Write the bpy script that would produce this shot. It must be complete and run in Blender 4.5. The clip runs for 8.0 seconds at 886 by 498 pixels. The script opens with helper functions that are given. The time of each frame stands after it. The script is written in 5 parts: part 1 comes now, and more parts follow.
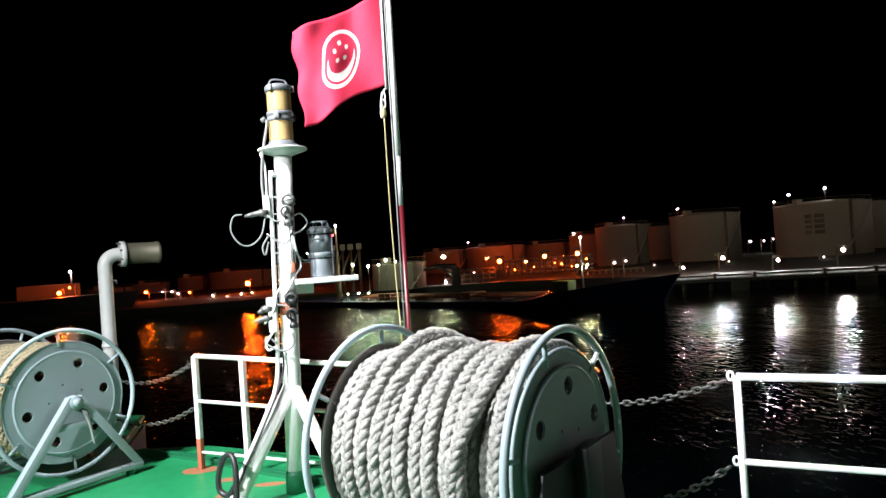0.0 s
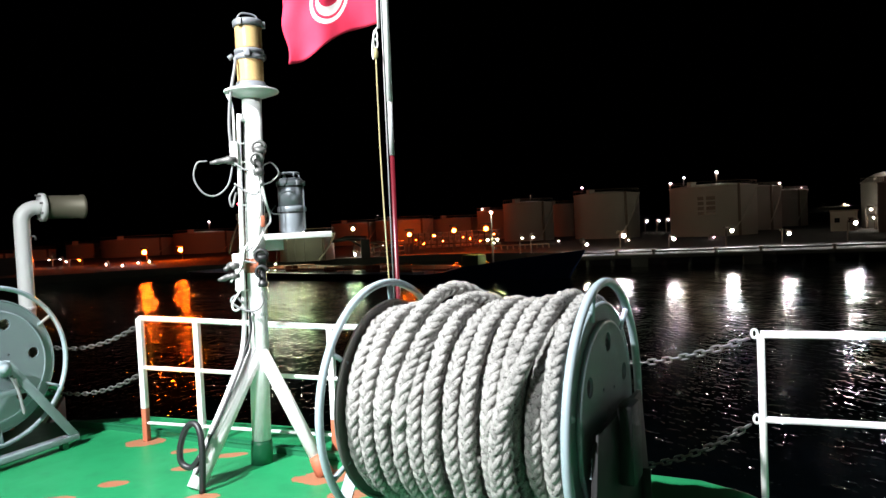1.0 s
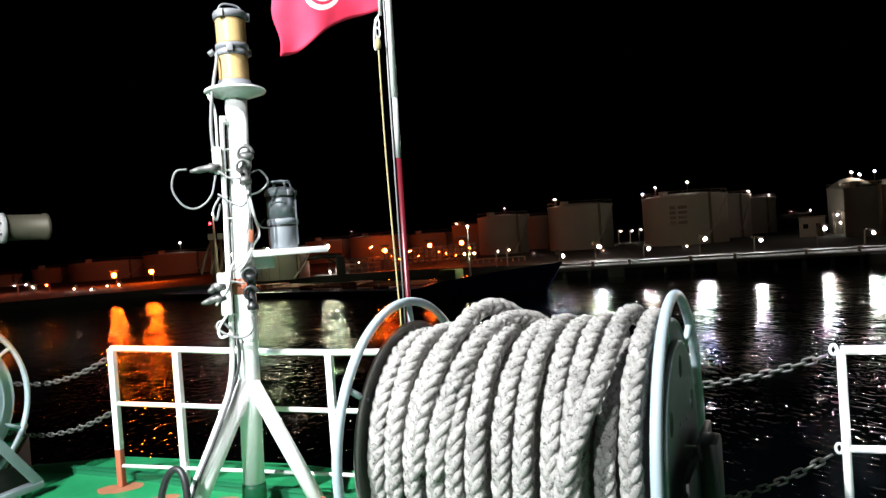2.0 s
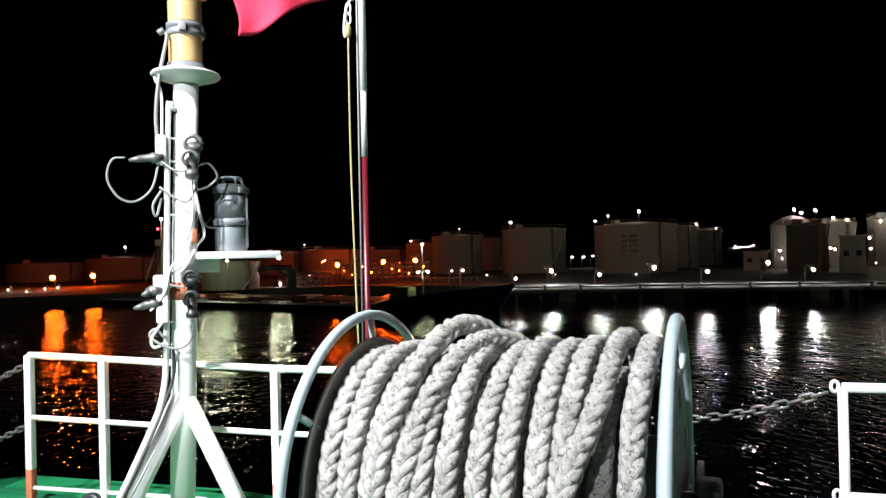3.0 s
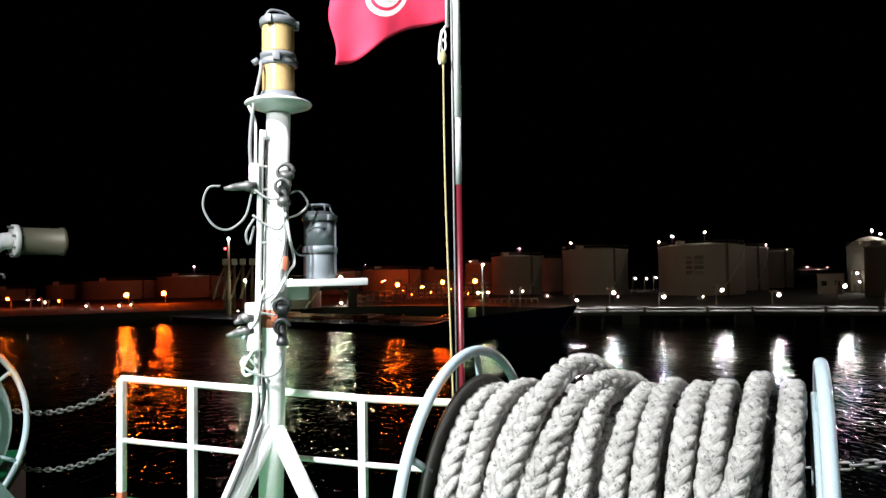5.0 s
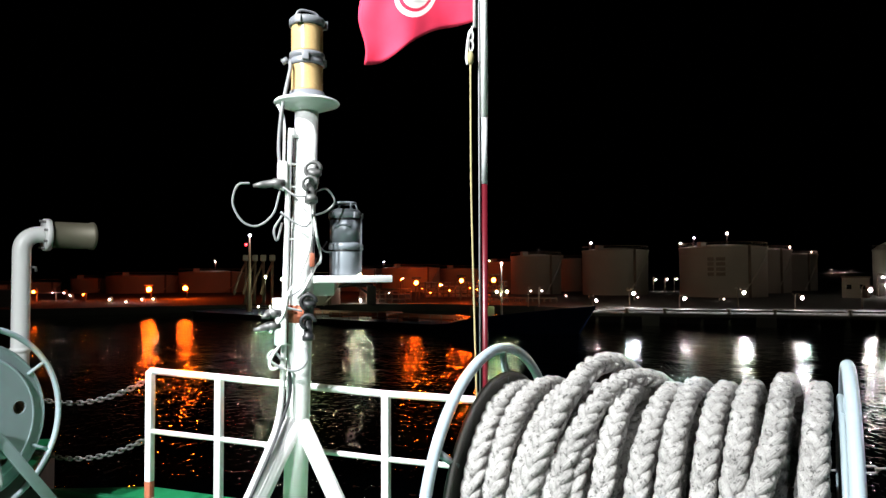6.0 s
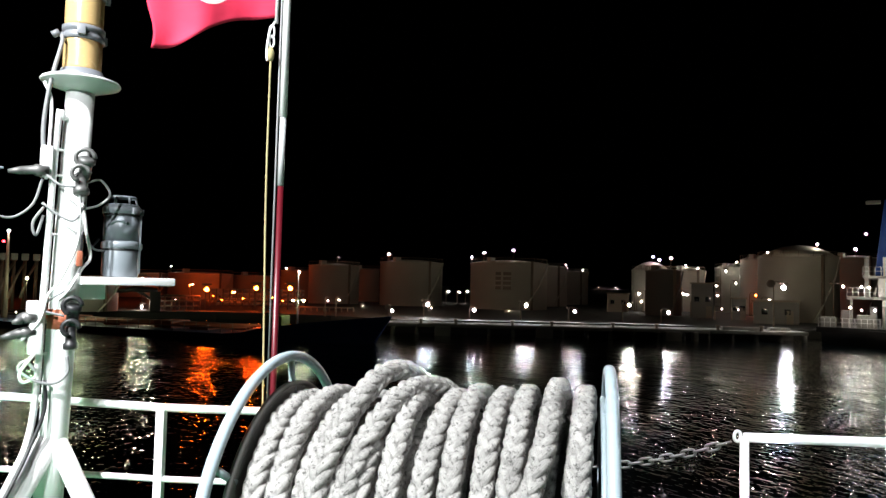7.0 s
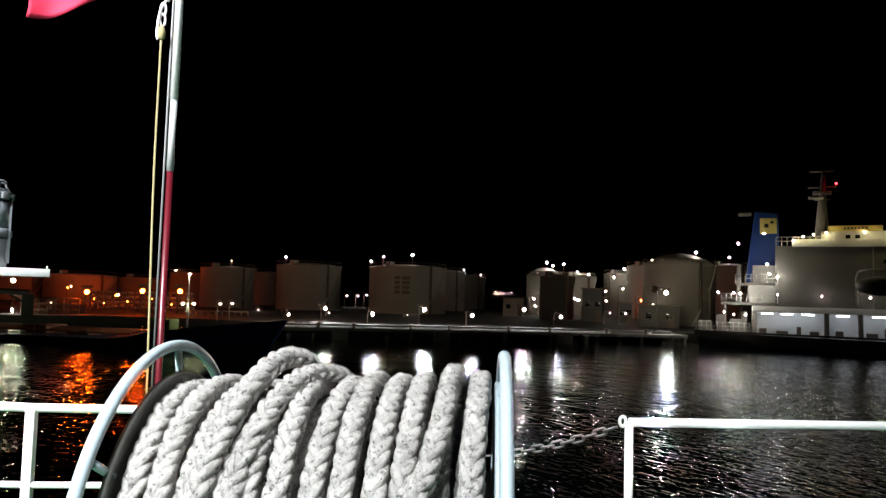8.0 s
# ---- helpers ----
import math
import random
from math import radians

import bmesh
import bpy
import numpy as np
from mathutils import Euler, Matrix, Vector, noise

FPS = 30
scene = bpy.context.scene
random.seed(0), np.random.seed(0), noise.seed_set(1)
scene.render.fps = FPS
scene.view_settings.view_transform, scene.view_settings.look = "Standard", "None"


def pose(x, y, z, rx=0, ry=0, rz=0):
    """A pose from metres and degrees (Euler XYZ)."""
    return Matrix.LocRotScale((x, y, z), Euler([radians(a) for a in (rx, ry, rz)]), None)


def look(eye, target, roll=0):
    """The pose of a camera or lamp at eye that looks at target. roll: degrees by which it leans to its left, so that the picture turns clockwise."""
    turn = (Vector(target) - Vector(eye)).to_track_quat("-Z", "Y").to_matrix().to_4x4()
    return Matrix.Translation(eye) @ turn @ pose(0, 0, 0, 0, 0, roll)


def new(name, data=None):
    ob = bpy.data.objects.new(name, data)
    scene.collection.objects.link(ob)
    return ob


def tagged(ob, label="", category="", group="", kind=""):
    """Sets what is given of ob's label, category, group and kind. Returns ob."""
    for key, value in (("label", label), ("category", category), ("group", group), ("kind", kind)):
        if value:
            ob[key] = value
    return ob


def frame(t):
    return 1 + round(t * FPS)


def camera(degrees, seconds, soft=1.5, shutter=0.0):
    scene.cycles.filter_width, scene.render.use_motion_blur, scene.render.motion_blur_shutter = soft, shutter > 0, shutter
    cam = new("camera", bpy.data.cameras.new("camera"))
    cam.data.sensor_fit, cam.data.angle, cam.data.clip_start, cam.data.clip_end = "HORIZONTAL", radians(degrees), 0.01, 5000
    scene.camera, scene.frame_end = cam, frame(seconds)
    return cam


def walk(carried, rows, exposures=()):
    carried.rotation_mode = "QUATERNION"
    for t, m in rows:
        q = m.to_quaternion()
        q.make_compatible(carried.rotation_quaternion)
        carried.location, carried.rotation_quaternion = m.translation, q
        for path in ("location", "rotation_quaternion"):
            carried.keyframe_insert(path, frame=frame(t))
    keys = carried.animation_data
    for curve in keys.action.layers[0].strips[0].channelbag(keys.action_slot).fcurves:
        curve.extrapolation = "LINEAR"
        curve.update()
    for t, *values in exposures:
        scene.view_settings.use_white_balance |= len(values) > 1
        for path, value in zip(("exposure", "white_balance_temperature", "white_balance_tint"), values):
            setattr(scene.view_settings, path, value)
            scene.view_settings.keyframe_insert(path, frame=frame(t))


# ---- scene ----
# ---------------------------------------------------------------- camera and walk
cam = camera(65.5, 8.0)
PATH = [
    (0, (0.460, 0.172, 1.744), (0.466, 2.172, 1.762), -4.03),
    (0.5, (0.156, 0.290, 1.705), (0.385, 2.277, 1.734), -3.71),
    (1, (-0.091, 0.476, 1.656), (0.180, 2.456, 1.582), -2.68),
    (1.5, (-0.248, 0.743, 1.652), (0.055, 2.719, 1.590), -4.20),
    (3, (-0.256, 1.349, 1.600), (0.225, 3.290, 1.612), -1.33),
    (3.5, (-0.300, 1.428, 1.589), (0.272, 3.344, 1.591), -1.91),
    (4, (-0.342, 1.484, 1.612), (0.190, 3.412, 1.640), -0.46),
    (4.5, (-0.379, 1.491, 1.653), (0.016, 3.450, 1.726), -1.24),
    (6, (-0.451, 1.445, 1.651), (-0.190, 3.426, 1.721), -0.25),
    (6.5, (-0.441, 1.450, 1.648), (0.089, 3.376, 1.738), 0.74),
    (7, (-0.421, 1.485, 1.639), (0.394, 3.308, 1.742), 1.27),
    (7.5, (-0.403, 1.489, 1.634), (0.584, 3.226, 1.728), 1.26),
    (8, (-0.412, 1.492, 1.580), (0.659, 3.177, 1.703), 1.60),
]
walk(cam, [(t, look(eye, target, roll)) for t, eye, target, roll in PATH], [(0, 0.08), (1.5, 0.08), (3, -0.12), (8, -0.15)])

# ---------------------------------------------------------------- world and lights
WATER = -4.4
world = bpy.data.worlds.new("night_sky")
world.use_nodes = True
world.node_tree.nodes["Background"].inputs["Color"].default_value = (0.5, 0.6, 1.0, 1)
world.node_tree.nodes["Background"].inputs["Strength"].default_value = 0.00004
scene.world = world


def flood_light(eye, target, watts, size, colour, spread=140):
    data = bpy.data.lights.new("floodlight_lamp", "AREA")
    data.shape, data.size, data.energy, data.color = "DISK", size, watts, colour
    data.spread = radians(spread)
    ob = new("floodlight_lamp", data)
    ob.matrix_world = look(eye, target)
    return ob


FLOODS = [((-5.6, 0.7, 8.0), (0.2, 5.0, 1.5), 375, 0.2, (0.95, 0.98, 1.0), 58),
          ((-5.2, -2.4, 6.6), (-2.2, 5.8, 1.0), 190, 0.25, (0.95, 0.98, 1.0), 62)]
for f in FLOODS:
    flood_light(*f)

# ---------------------------------------------------------------- materials


class Nodes:
    """A little helper round one node tree."""

    def __init__(self, name):
        self.mat = bpy.data.materials.new(name)
        self.mat.use_nodes = True
        self.t = self.mat.node_tree
        self.bsdf = self.t.nodes["Principled BSDF"]
        self.out = self.t.nodes["Material Output"]

    def add(self, kind, operation=""):
        n = self.t.nodes.new(kind)
        if operation:
            n.operation = operation
        return n

    def link(self, a, b):
        self.t.links.new(a, b)

    def coords(self, space="Object", scale=(1, 1, 1)):
        c = self.add("ShaderNodeTexCoord")
        m = self.add("ShaderNodeMapping")
        m.inputs["Scale"].default_value = scale
        self.link(c.outputs[space], m.inputs["Vector"])
        return m.outputs["Vector"]

    def noise(self, vec, scale, detail=4.0, rough=0.55):
        n = self.add("ShaderNodeTexNoise")
        n.inputs["Scale"].default_value, n.inputs["Detail"].default_value, n.inputs["Roughness"].default_value = scale, detail, rough
        self.link(vec, n.inputs["Vector"])
        return n.outputs["Fac"]

    def ramp(self, fac, stops):
        r = self.add("ShaderNodeValToRGB")
        els = r.color_ramp.elements
        while len(els) < len(stops):
            els.new(0.5)
        for e, (p, c) in zip(els, stops):
            e.position, e.color = p, (*c, 1) if len(c) == 3 else c
        self.link(fac, r.inputs["Fac"])
        return r.outputs["Color"]

    def mix(self, fac, a, b):
        m = self.add("ShaderNodeMix")
        m.data_type = "RGBA"
        for sock, v in ((m.inputs[0], fac), (m.inputs[6], a), (m.inputs[7], b)):
            if isinstance(v, (int, float)):
                sock.default_value = v
            elif isinstance(v, tuple):
                sock.default_value = (*v, 1)
            else:
                self.link(v, sock)
        return m.outputs[2]

    def math(self, op, a, b=0.0):
        m = self.add("ShaderNodeMath", operation=op)
        for sock, v in zip(m.inputs, (a, b)):
            if isinstance(v, (int, float)):
                sock.default_value = v
            else:
                self.link(v, sock)
        return m.outputs[0]

    def bump(self, height, strength, distance=0.01):
        b = self.add("ShaderNodeBump")
        b.inputs["Strength"].default_value, b.inputs["Distance"].default_value = strength, distance
        self.link(height, b.inputs["Height"])
        self.link(b.outputs["Normal"], self.bsdf.inputs["Normal"])


def paint(name, colour, rough=0.4, stain=(0.25, 0.12, 0.06), wear=0.12, scale=6.0, metal=0.0):
    """Weathered paint: two scales of tone, rust or grime spots, brush relief."""
    n = Nodes(name)
    v = n.coords()
    big = n.noise(v, scale * 0.4, 3)
    fine = n.noise(v, scale * 9, 5, 0.65)
    dark = tuple(c * 0.8 for c in colour)
    base = n.mix(big, dark, colour)
    spots = n.ramp(n.noise(v, scale * 1.7, 6, 0.7), [(0.66, (0, 0, 0)), (0.78, (1, 1, 1))])
    base = n.mix(n.math("MULTIPLY", spots, wear), base, stain)
    n.link(base, n.bsdf.inputs["Base Color"])
    n.link(n.math("ADD", n.math("MULTIPLY", fine, 0.25), rough - 0.1), n.bsdf.inputs["Roughness"])
    n.bsdf.inputs["Metallic"].default_value = metal
    n.bump(fine, 0.15, 0.004)
    return n.mat


def glow(name, colour, strength):
    n = Nodes(name)
    n.bsdf.inputs["Base Color"].default_value = (*colour, 1)
    n.bsdf.inputs["Emission Color"].default_value = (*colour, 1)
    n.bsdf.inputs["Emission Strength"].default_value = strength
    return n.mat


def deck_material():
    """Green deck paint with red-oxide primer touch-ups, scuffs and damp."""
    n = Nodes("green_deck_paint")
    v = n.coords()
    base = n.mix(n.noise(v, 1.3, 4), (0.010, 0.17, 0.06), (0.020, 0.27, 0.105))
    grime = n.ramp(n.noise(v, 5.5, 6, 0.7), [(0.52, (0, 0, 0)), (0.75, (1, 1, 1))])
    base = n.mix(n.math("MULTIPLY", grime, 0.35), base, (0.012, 0.06, 0.03))
    wob = n.noise(v, 9, 3)
    total = None
    for x, y, sx, sy in PATCHES:
        d = n.add("ShaderNodeVectorMath", operation="DISTANCE")
        m = n.add("ShaderNodeMapping")
        m.inputs["Location"].default_value = (-x / sx, -y / sy, 0)
        m.inputs["Scale"].default_value = (1 / sx, 1 / sy, 0)
        n.link(v, m.inputs["Vector"])
        n.link(m.outputs["Vector"], d.inputs[0])
        f = n.math("LESS_THAN", n.math("ADD", d.outputs["Value"], n.math("MULTIPLY", wob, 0.7)), 1.3)
        total = f if total is None else n.math("MAXIMUM", total, f)
    edge = n.ramp(n.noise(v, 2.1, 5, 0.6), [(0.60, (0, 0, 0)), (0.64, (1, 1, 1))])
    sep = n.add("ShaderNodeSeparateXYZ")
    n.link(v, sep.inputs[0])
    rim = n.math("GREATER_THAN", n.math("ADD", n.math("MULTIPLY", sep.outputs["X"], 0.46), n.math("MULTIPLY", sep.outputs["Y"], 0.885)), 5.25)
    wear_shade_mask = n.math("MULTIPLY", n.math("MULTIPLY", edge, rim), 0.75)
    base = n.mix(wear_shade_mask, base, (0.30, 0.12, 0.045))
    base = n.mix(n.math("MULTIPLY", total, 0.9), base, (0.37, 0.13, 0.075))
    n.link(base, n.bsdf.inputs["Base Color"])
    n.link(n.math("ADD", n.math("MULTIPLY", n.noise(v, 3.5, 5), 0.4), 0.2), n.bsdf.inputs["Roughness"])
    n.bump(n.noise(v, 60, 4), 0.2, 0.004)
    return n.mat


def rope_material(name, light, dark):
    """Weathered fibre: tone per strand, grime in blotches, shade painted into the yarn grooves, fuzz and yarn relief.
    """
    n = Nodes(name)
    v = n.coords()
    g = n.add("ShaderNodeNewGeometry")
    tone = n.mix(n.noise(v, 4, 4), dark, light)
    tone = n.mix(n.math("MULTIPLY", g.outputs["Random Per Island"], 0.42), tone, tuple(c * 0.66 for c in dark))
    dirt = n.ramp(n.noise(v, 34, 7, 0.8), [(0.46, (0, 0, 0)), (0.68, (1, 1, 1))])
    tone = n.mix(n.math("MULTIPLY", dirt, 0.72), tone, tuple(c * 0.36 for c in dark))
    n.bsdf.inputs["Roughness"].default_value = 0.9
    grime = n.ramp(n.noise(v, 9, 5, 0.65), [(0.50, (0, 0, 0)), (0.72, (1, 1, 1))])
    tone = n.mix(n.math("MULTIPLY", grime, 0.5), tone, tuple(c * 0.45 for c in dark))
    yarn = n.noise(n.coords("UV", (13.0, 1.6, 1.0)), 1.0, 3, 0.6)
    # colour darkens in the yarn grooves, as shade between yarns would
    wear_shade_mask = n.ramp(yarn, [(0.30, (0, 0, 0)), (0.55, (1, 1, 1))])
    tone = n.mix(n.math("MULTIPLY", n.math("SUBTRACT", 1.0, wear_shade_mask), 0.45), tone, tuple(c * 0.4 for c in dark))
    specks = n.ramp(n.noise(v, 62, 5, 0.75), [(0.56, (0, 0, 0)), (0.61, (1, 1, 1))])
    tone = n.mix(n.math("MULTIPLY", specks, 0.85), tone, tuple(c * 0.15 for c in dark))
    n.link(tone, n.bsdf.inputs["Base Color"])
    fuzz = n.math("ADD", n.noise(v, 130, 5, 0.7), n.noise(v, 48, 4, 0.7))
    n.bump(n.math("ADD", fuzz, n.math("MULTIPLY", yarn, 1.8)), 1.0, 0.005)
    return n.mat


def water_material():
    n = Nodes("harbour_water")
    n.bsdf.inputs["Base Color"].default_value = (0.002, 0.004, 0.005, 1)
    n.bsdf.inputs["Roughness"].default_value = 0.03
    n.bsdf.inputs["IOR"].default_value = 1.33
    v = n.coords("Object", (1.7, 0.9, 1))
    chop = n.noise(v, 2.2, 1, 0.4)
    ripple = n.noise(v, 5.5, 1, 0.4)
    swell = n.noise(v, 0.4, 1, 0.4)
    h = n.math("ADD", n.math("ADD", n.math("MULTIPLY", ripple, 0.22), chop), n.math("MULTIPLY", swell, 1.2))
    n.bump(h, 1.0, 0.072)
    return n.mat


def flag_material():
    """Red ensign: a white ring round a crescent and five stars."""
    n = Nodes("red_ensign_cloth")
    uv = n.coords("UV", (1.5, 1, 1))

    def dist(x, y):
        d = n.add("ShaderNodeVectorMath", operation="DISTANCE")
        d.inputs[1].default_value = (x, y, 0)
        n.link(uv, d.inputs[0])
        return d.outputs["Value"]

    c = dist(0.75, 0.5)
    ring = n.math("LESS_THAN", n.math("ABSOLUTE", n.math("SUBTRACT", c, 0.30)), 0.022)
    moon = n.math("MULTIPLY", n.math("LESS_THAN", dist(0.75, 0.48), 0.23), n.math("GREATER_THAN", dist(0.75, 0.56), 0.215))
    white = n.math("MAXIMUM", ring, moon)
    for k in range(5):
        a = radians(90 + 72 * k)
        white = n.math("MAXIMUM", white, n.math("LESS_THAN", dist(0.75 + 0.1 * math.cos(a), 0.58 + 0.1 * math.sin(a)), 0.028))
    v = n.coords()
    red = n.mix(n.noise(v, 7, 4), (0.58, 0.012, 0.055), (0.72, 0.03, 0.085))
    base = n.mix(white, red, (0.85, 0.83, 0.8))
    n.link(base, n.bsdf.inputs["Base Color"])
    n.bsdf.inputs["Roughness"].default_value = 0.8
    n.bump(n.noise(v, 350, 2), 0.2, 0.002)
    return n.mat


# red-oxide touch-ups on the deck: place and half sizes
PATCHES = [(-1.80, 6.28, 0.17, 0.11), (-0.30, 5.10, 0.26, 0.13), (-1.42, 5.95, 0.11, 0.06), (-1.30, 5.55, 0.12, 0.06),
           (-1.75, 5.35, 0.11, 0.06), (-2.05, 5.15, 0.13, 0.06), (-0.15, 4.75, 0.16, 0.08), (-1.05, 5.75, 0.13, 0.06),
           (-1.10, 4.95, 0.12, 0.06), (0.05, 5.25, 0.2, 0.1)]
WHITE = paint("white_marine_paint", (0.82, 0.83, 0.82), 0.35, (0.35, 0.16, 0.07), 0.25, 5)
MASTWHITE = paint("white_mast_paint", (0.84, 0.85, 0.84), 0.4, (0.4, 0.2, 0.12), 0.12, 4)
OXIDE = paint("red_oxide_primer", (0.42, 0.12, 0.06), 0.6, (0.2, 0.08, 0.05), 0.3)
GREY = paint("blue_grey_reel_paint", (0.30, 0.37, 0.40), 0.38, (0.18, 0.13, 0.09), 0.22, 4)
RINGGREY = paint("pale_grey_ring_paint", (0.40, 0.49, 0.54), 0.35, (0.2, 0.15, 0.1), 0.2, 5)
DARKGREY = paint("dark_grey_drum_side", (0.19, 0.185, 0.175), 0.5, (0.2, 0.12, 0.06), 0.3, 5)
GREENBASE = paint("green_paint", (0.01, 0.14, 0.06), 0.45, (0.25, 0.1, 0.05), 0.2)
GALV = paint("dull_galvanised_steel", (0.14, 0.14, 0.137), 0.45, (0.2, 0.13, 0.08), 0.35, 14, 0.5)
LAMPGREY = paint("grey_lamp_housing", (0.20, 0.21, 0.23), 0.4, (0.1, 0.09, 0.08), 0.3, 9)
LANTERNGREY = paint("light_grey_lantern_paint", (0.20, 0.225, 0.25), 0.4, (0.06, 0.07, 0.08), 0.5, 6)
CABLE = paint("grey_cable_sheath", (0.26, 0.265, 0.27), 0.5, (0.2, 0.2, 0.2), 0.3, 20)
BLACK = paint("black_rubber", (0.018, 0.018, 0.02), 0.42, (0.05, 0.05, 0.05), 0.3, 12)
POLEDARK = paint("dark_red_pole_varnish", (0.10, 0.006, 0.012), 0.3, (0.05, 0.02, 0.02), 0.35, 9)
POLESTEEL = paint("scuffed_steel_pole", (0.45, 0.47, 0.47), 0.3, (0.05, 0.05, 0.05), 0.5, 12)
YELLOWROPE = paint("yellow_halyard", (0.36, 0.31, 0.15), 0.85, (0.3, 0.24, 0.1), 0.3, 40)
VENTMESH = paint("brass_vent_gauze", (0.17, 0.155, 0.11), 0.5, (0.12, 0.10, 0.06), 0.4, 9, 0.3)
LENS = paint("amber_lens", (0.58, 0.40, 0.18), 0.22, (0.7, 0.6, 0.4), 0.2, 3)
CONCRETE = paint("quay_concrete", (0.22, 0.215, 0.20), 0.85, (0.1, 0.09, 0.08), 0.5, 0.6)
GROUNDMAT = paint("yard_asphalt", (0.018, 0.018, 0.017), 0.9, (0.1, 0.09, 0.08), 0.4, 0.3)
TANKMAT = paint("cream_tank_paint", (0.43, 0.415, 0.37), 0.55, (0.22, 0.14, 0.08), 0.3, 0.35)
# near-black grey keeps the unlit sheds and front tank as silhouettes
TANKGREY = paint("dimmed_tank_grey", (0.10, 0.10, 0.095), 0.55, (0.12, 0.09, 0.06), 0.3, 0.35)
STEELFAR = paint("dark_pipework_steel", (0.16, 0.13, 0.10), 0.6, (0.2, 0.1, 0.05), 0.4, 0.8)
HULLDARK = paint("dark_blue_hull_paint", (0.018, 0.04, 0.11), 0.45, (0.05, 0.03, 0.02), 0.3, 0.5)
HULLBLACK = paint("black_hull_paint", (0.010, 0.010, 0.011), 0.5, (0.03, 0.02, 0.015), 0.2, 0.5)
SHIPWHITE = paint("ship_white_paint", (0.62, 0.63, 0.62), 0.5, (0.3, 0.18, 0.1), 0.2, 0.5)
SHIPGREY = paint("ship_grey_paint", (0.24, 0.235, 0.22), 0.55, (0.2, 0.13, 0.08), 0.25, 0.5)
# house grey darkened in the colour so the wall stays dim under the lamps
HOUSEGREY = paint("dimmed_accommodation_grey", (0.15, 0.147, 0.138), 0.6, (0.08, 0.06, 0.04), 0.3, 0.5)
FUNNELBLUE = paint("funnel_blue_paint", (0.02, 0.07, 0.30), 0.45, (0.02, 0.02, 0.05), 0.2, 0.5)
LOGOYELLOW = paint("funnel_panel_yellow", (0.85, 0.72, 0.22), 0.5, (0.5, 0.4, 0.1), 0.1, 1)
WINDOWDARK = paint("dark_window_glass", (0.01, 0.012, 0.015), 0.1, (0.02, 0.02, 0.02), 0.1, 1)
LEAF = paint("shrub_leaf", (0.09, 0.13, 0.035), 0.7, (0.05, 0.07, 0.02), 0.3, 3)
ROPE = rope_material("pale_polyester_rope", (0.69, 0.67, 0.645), (0.40, 0.388, 0.37))
OLDROPE = rope_material("yellowed_rope", (0.55, 0.48, 0.33), (0.40, 0.33, 0.2))
WATERMAT = water_material()
FLAG = flag_material()
DECK = deck_material()
SODIUM = glow("sodium_lamp_glow", (1.0, 0.085, 0.004), 620)
FLOODWHITE = glow("white_lamp_glow", (1.0, 0.96, 0.88), 3700)
SMALLWHITE = glow("small_white_lamp_glow", (1.0, 0.92, 0.76), 520)
TANKFILL = glow("tank_fill_glow", (1.0, 0.86, 0.60), 420)
MERCURY = glow("greenish_mercury_lamp_glow", (0.92, 1.0, 0.58), 420)
REDGLOW = glow("red_lamp_glow", (1.0, 0.02, 0.03), 30)
BAYGLOW = glow("deck_tube_glow", (0.85, 0.92, 1.0), 13)
WARMGLOW = glow("bridge_lamp_glow", (1.0, 0.84, 0.42), 170)

# ---------------------------------------------------------------- mesh helpers


def thing(name, m=None, label="", category="", group="", kind=""):
    ob = new(name)
    ob.empty_display_size = 0.2
    ob.matrix_world = m or Matrix()
    return tagged(ob, label, category, group, kind)


def root_matrix(ob):
    m = ob.matrix_basis.copy()
    while ob.parent:
        ob = ob.parent
        m = ob.matrix_basis @ m
    return m


def part(name, bm, material, parent=None, label="", smooth=35, local=False):
    """Links a bmesh as one mesh object under its parent. Vertices are given in the world, or in the thing's own axes with local."""
    if parent is not None and not local:
        bm.transform(root_matrix(parent).inverted())
    if smooth:
        for f in bm.faces:
            f.smooth = True
        lim = radians(smooth)
        for e in bm.edges:
            if len(e.link_faces) == 2 and e.calc_face_angle(0) > lim:
                e.smooth = False
    me = bpy.data.meshes.new(name)
    bm.to_mesh(me)
    bm.free()
    me.materials.append(material)
    ob = new(name, me)
    if parent is not None:
        ob.parent = parent
    return tagged(ob, label) if label else ob


def solid(name, bm, material, label, category, group="", kind="", smooth=35):
    return tagged(part(name, bm, material, None, "", smooth), label, category, group, kind)


def box(bm, c, s, rz=0.0, bevel=0.0, m=None):
    r = bmesh.ops.create_cube(bm, size=1.0)
    t = (m or Matrix()) @ pose(c[0], c[1], c[2], 0, 0, rz) @ Matrix.Diagonal((s[0], s[1], s[2], 1))
    bmesh.ops.transform(bm, matrix=t, verts=r["verts"])
    if bevel:
        es = list({e for v in r["verts"] for e in v.link_edges})
        bmesh.ops.bevel(bm, geom=es, offset=bevel, segments=2, affect="EDGES", profile=0.6)
    return bm


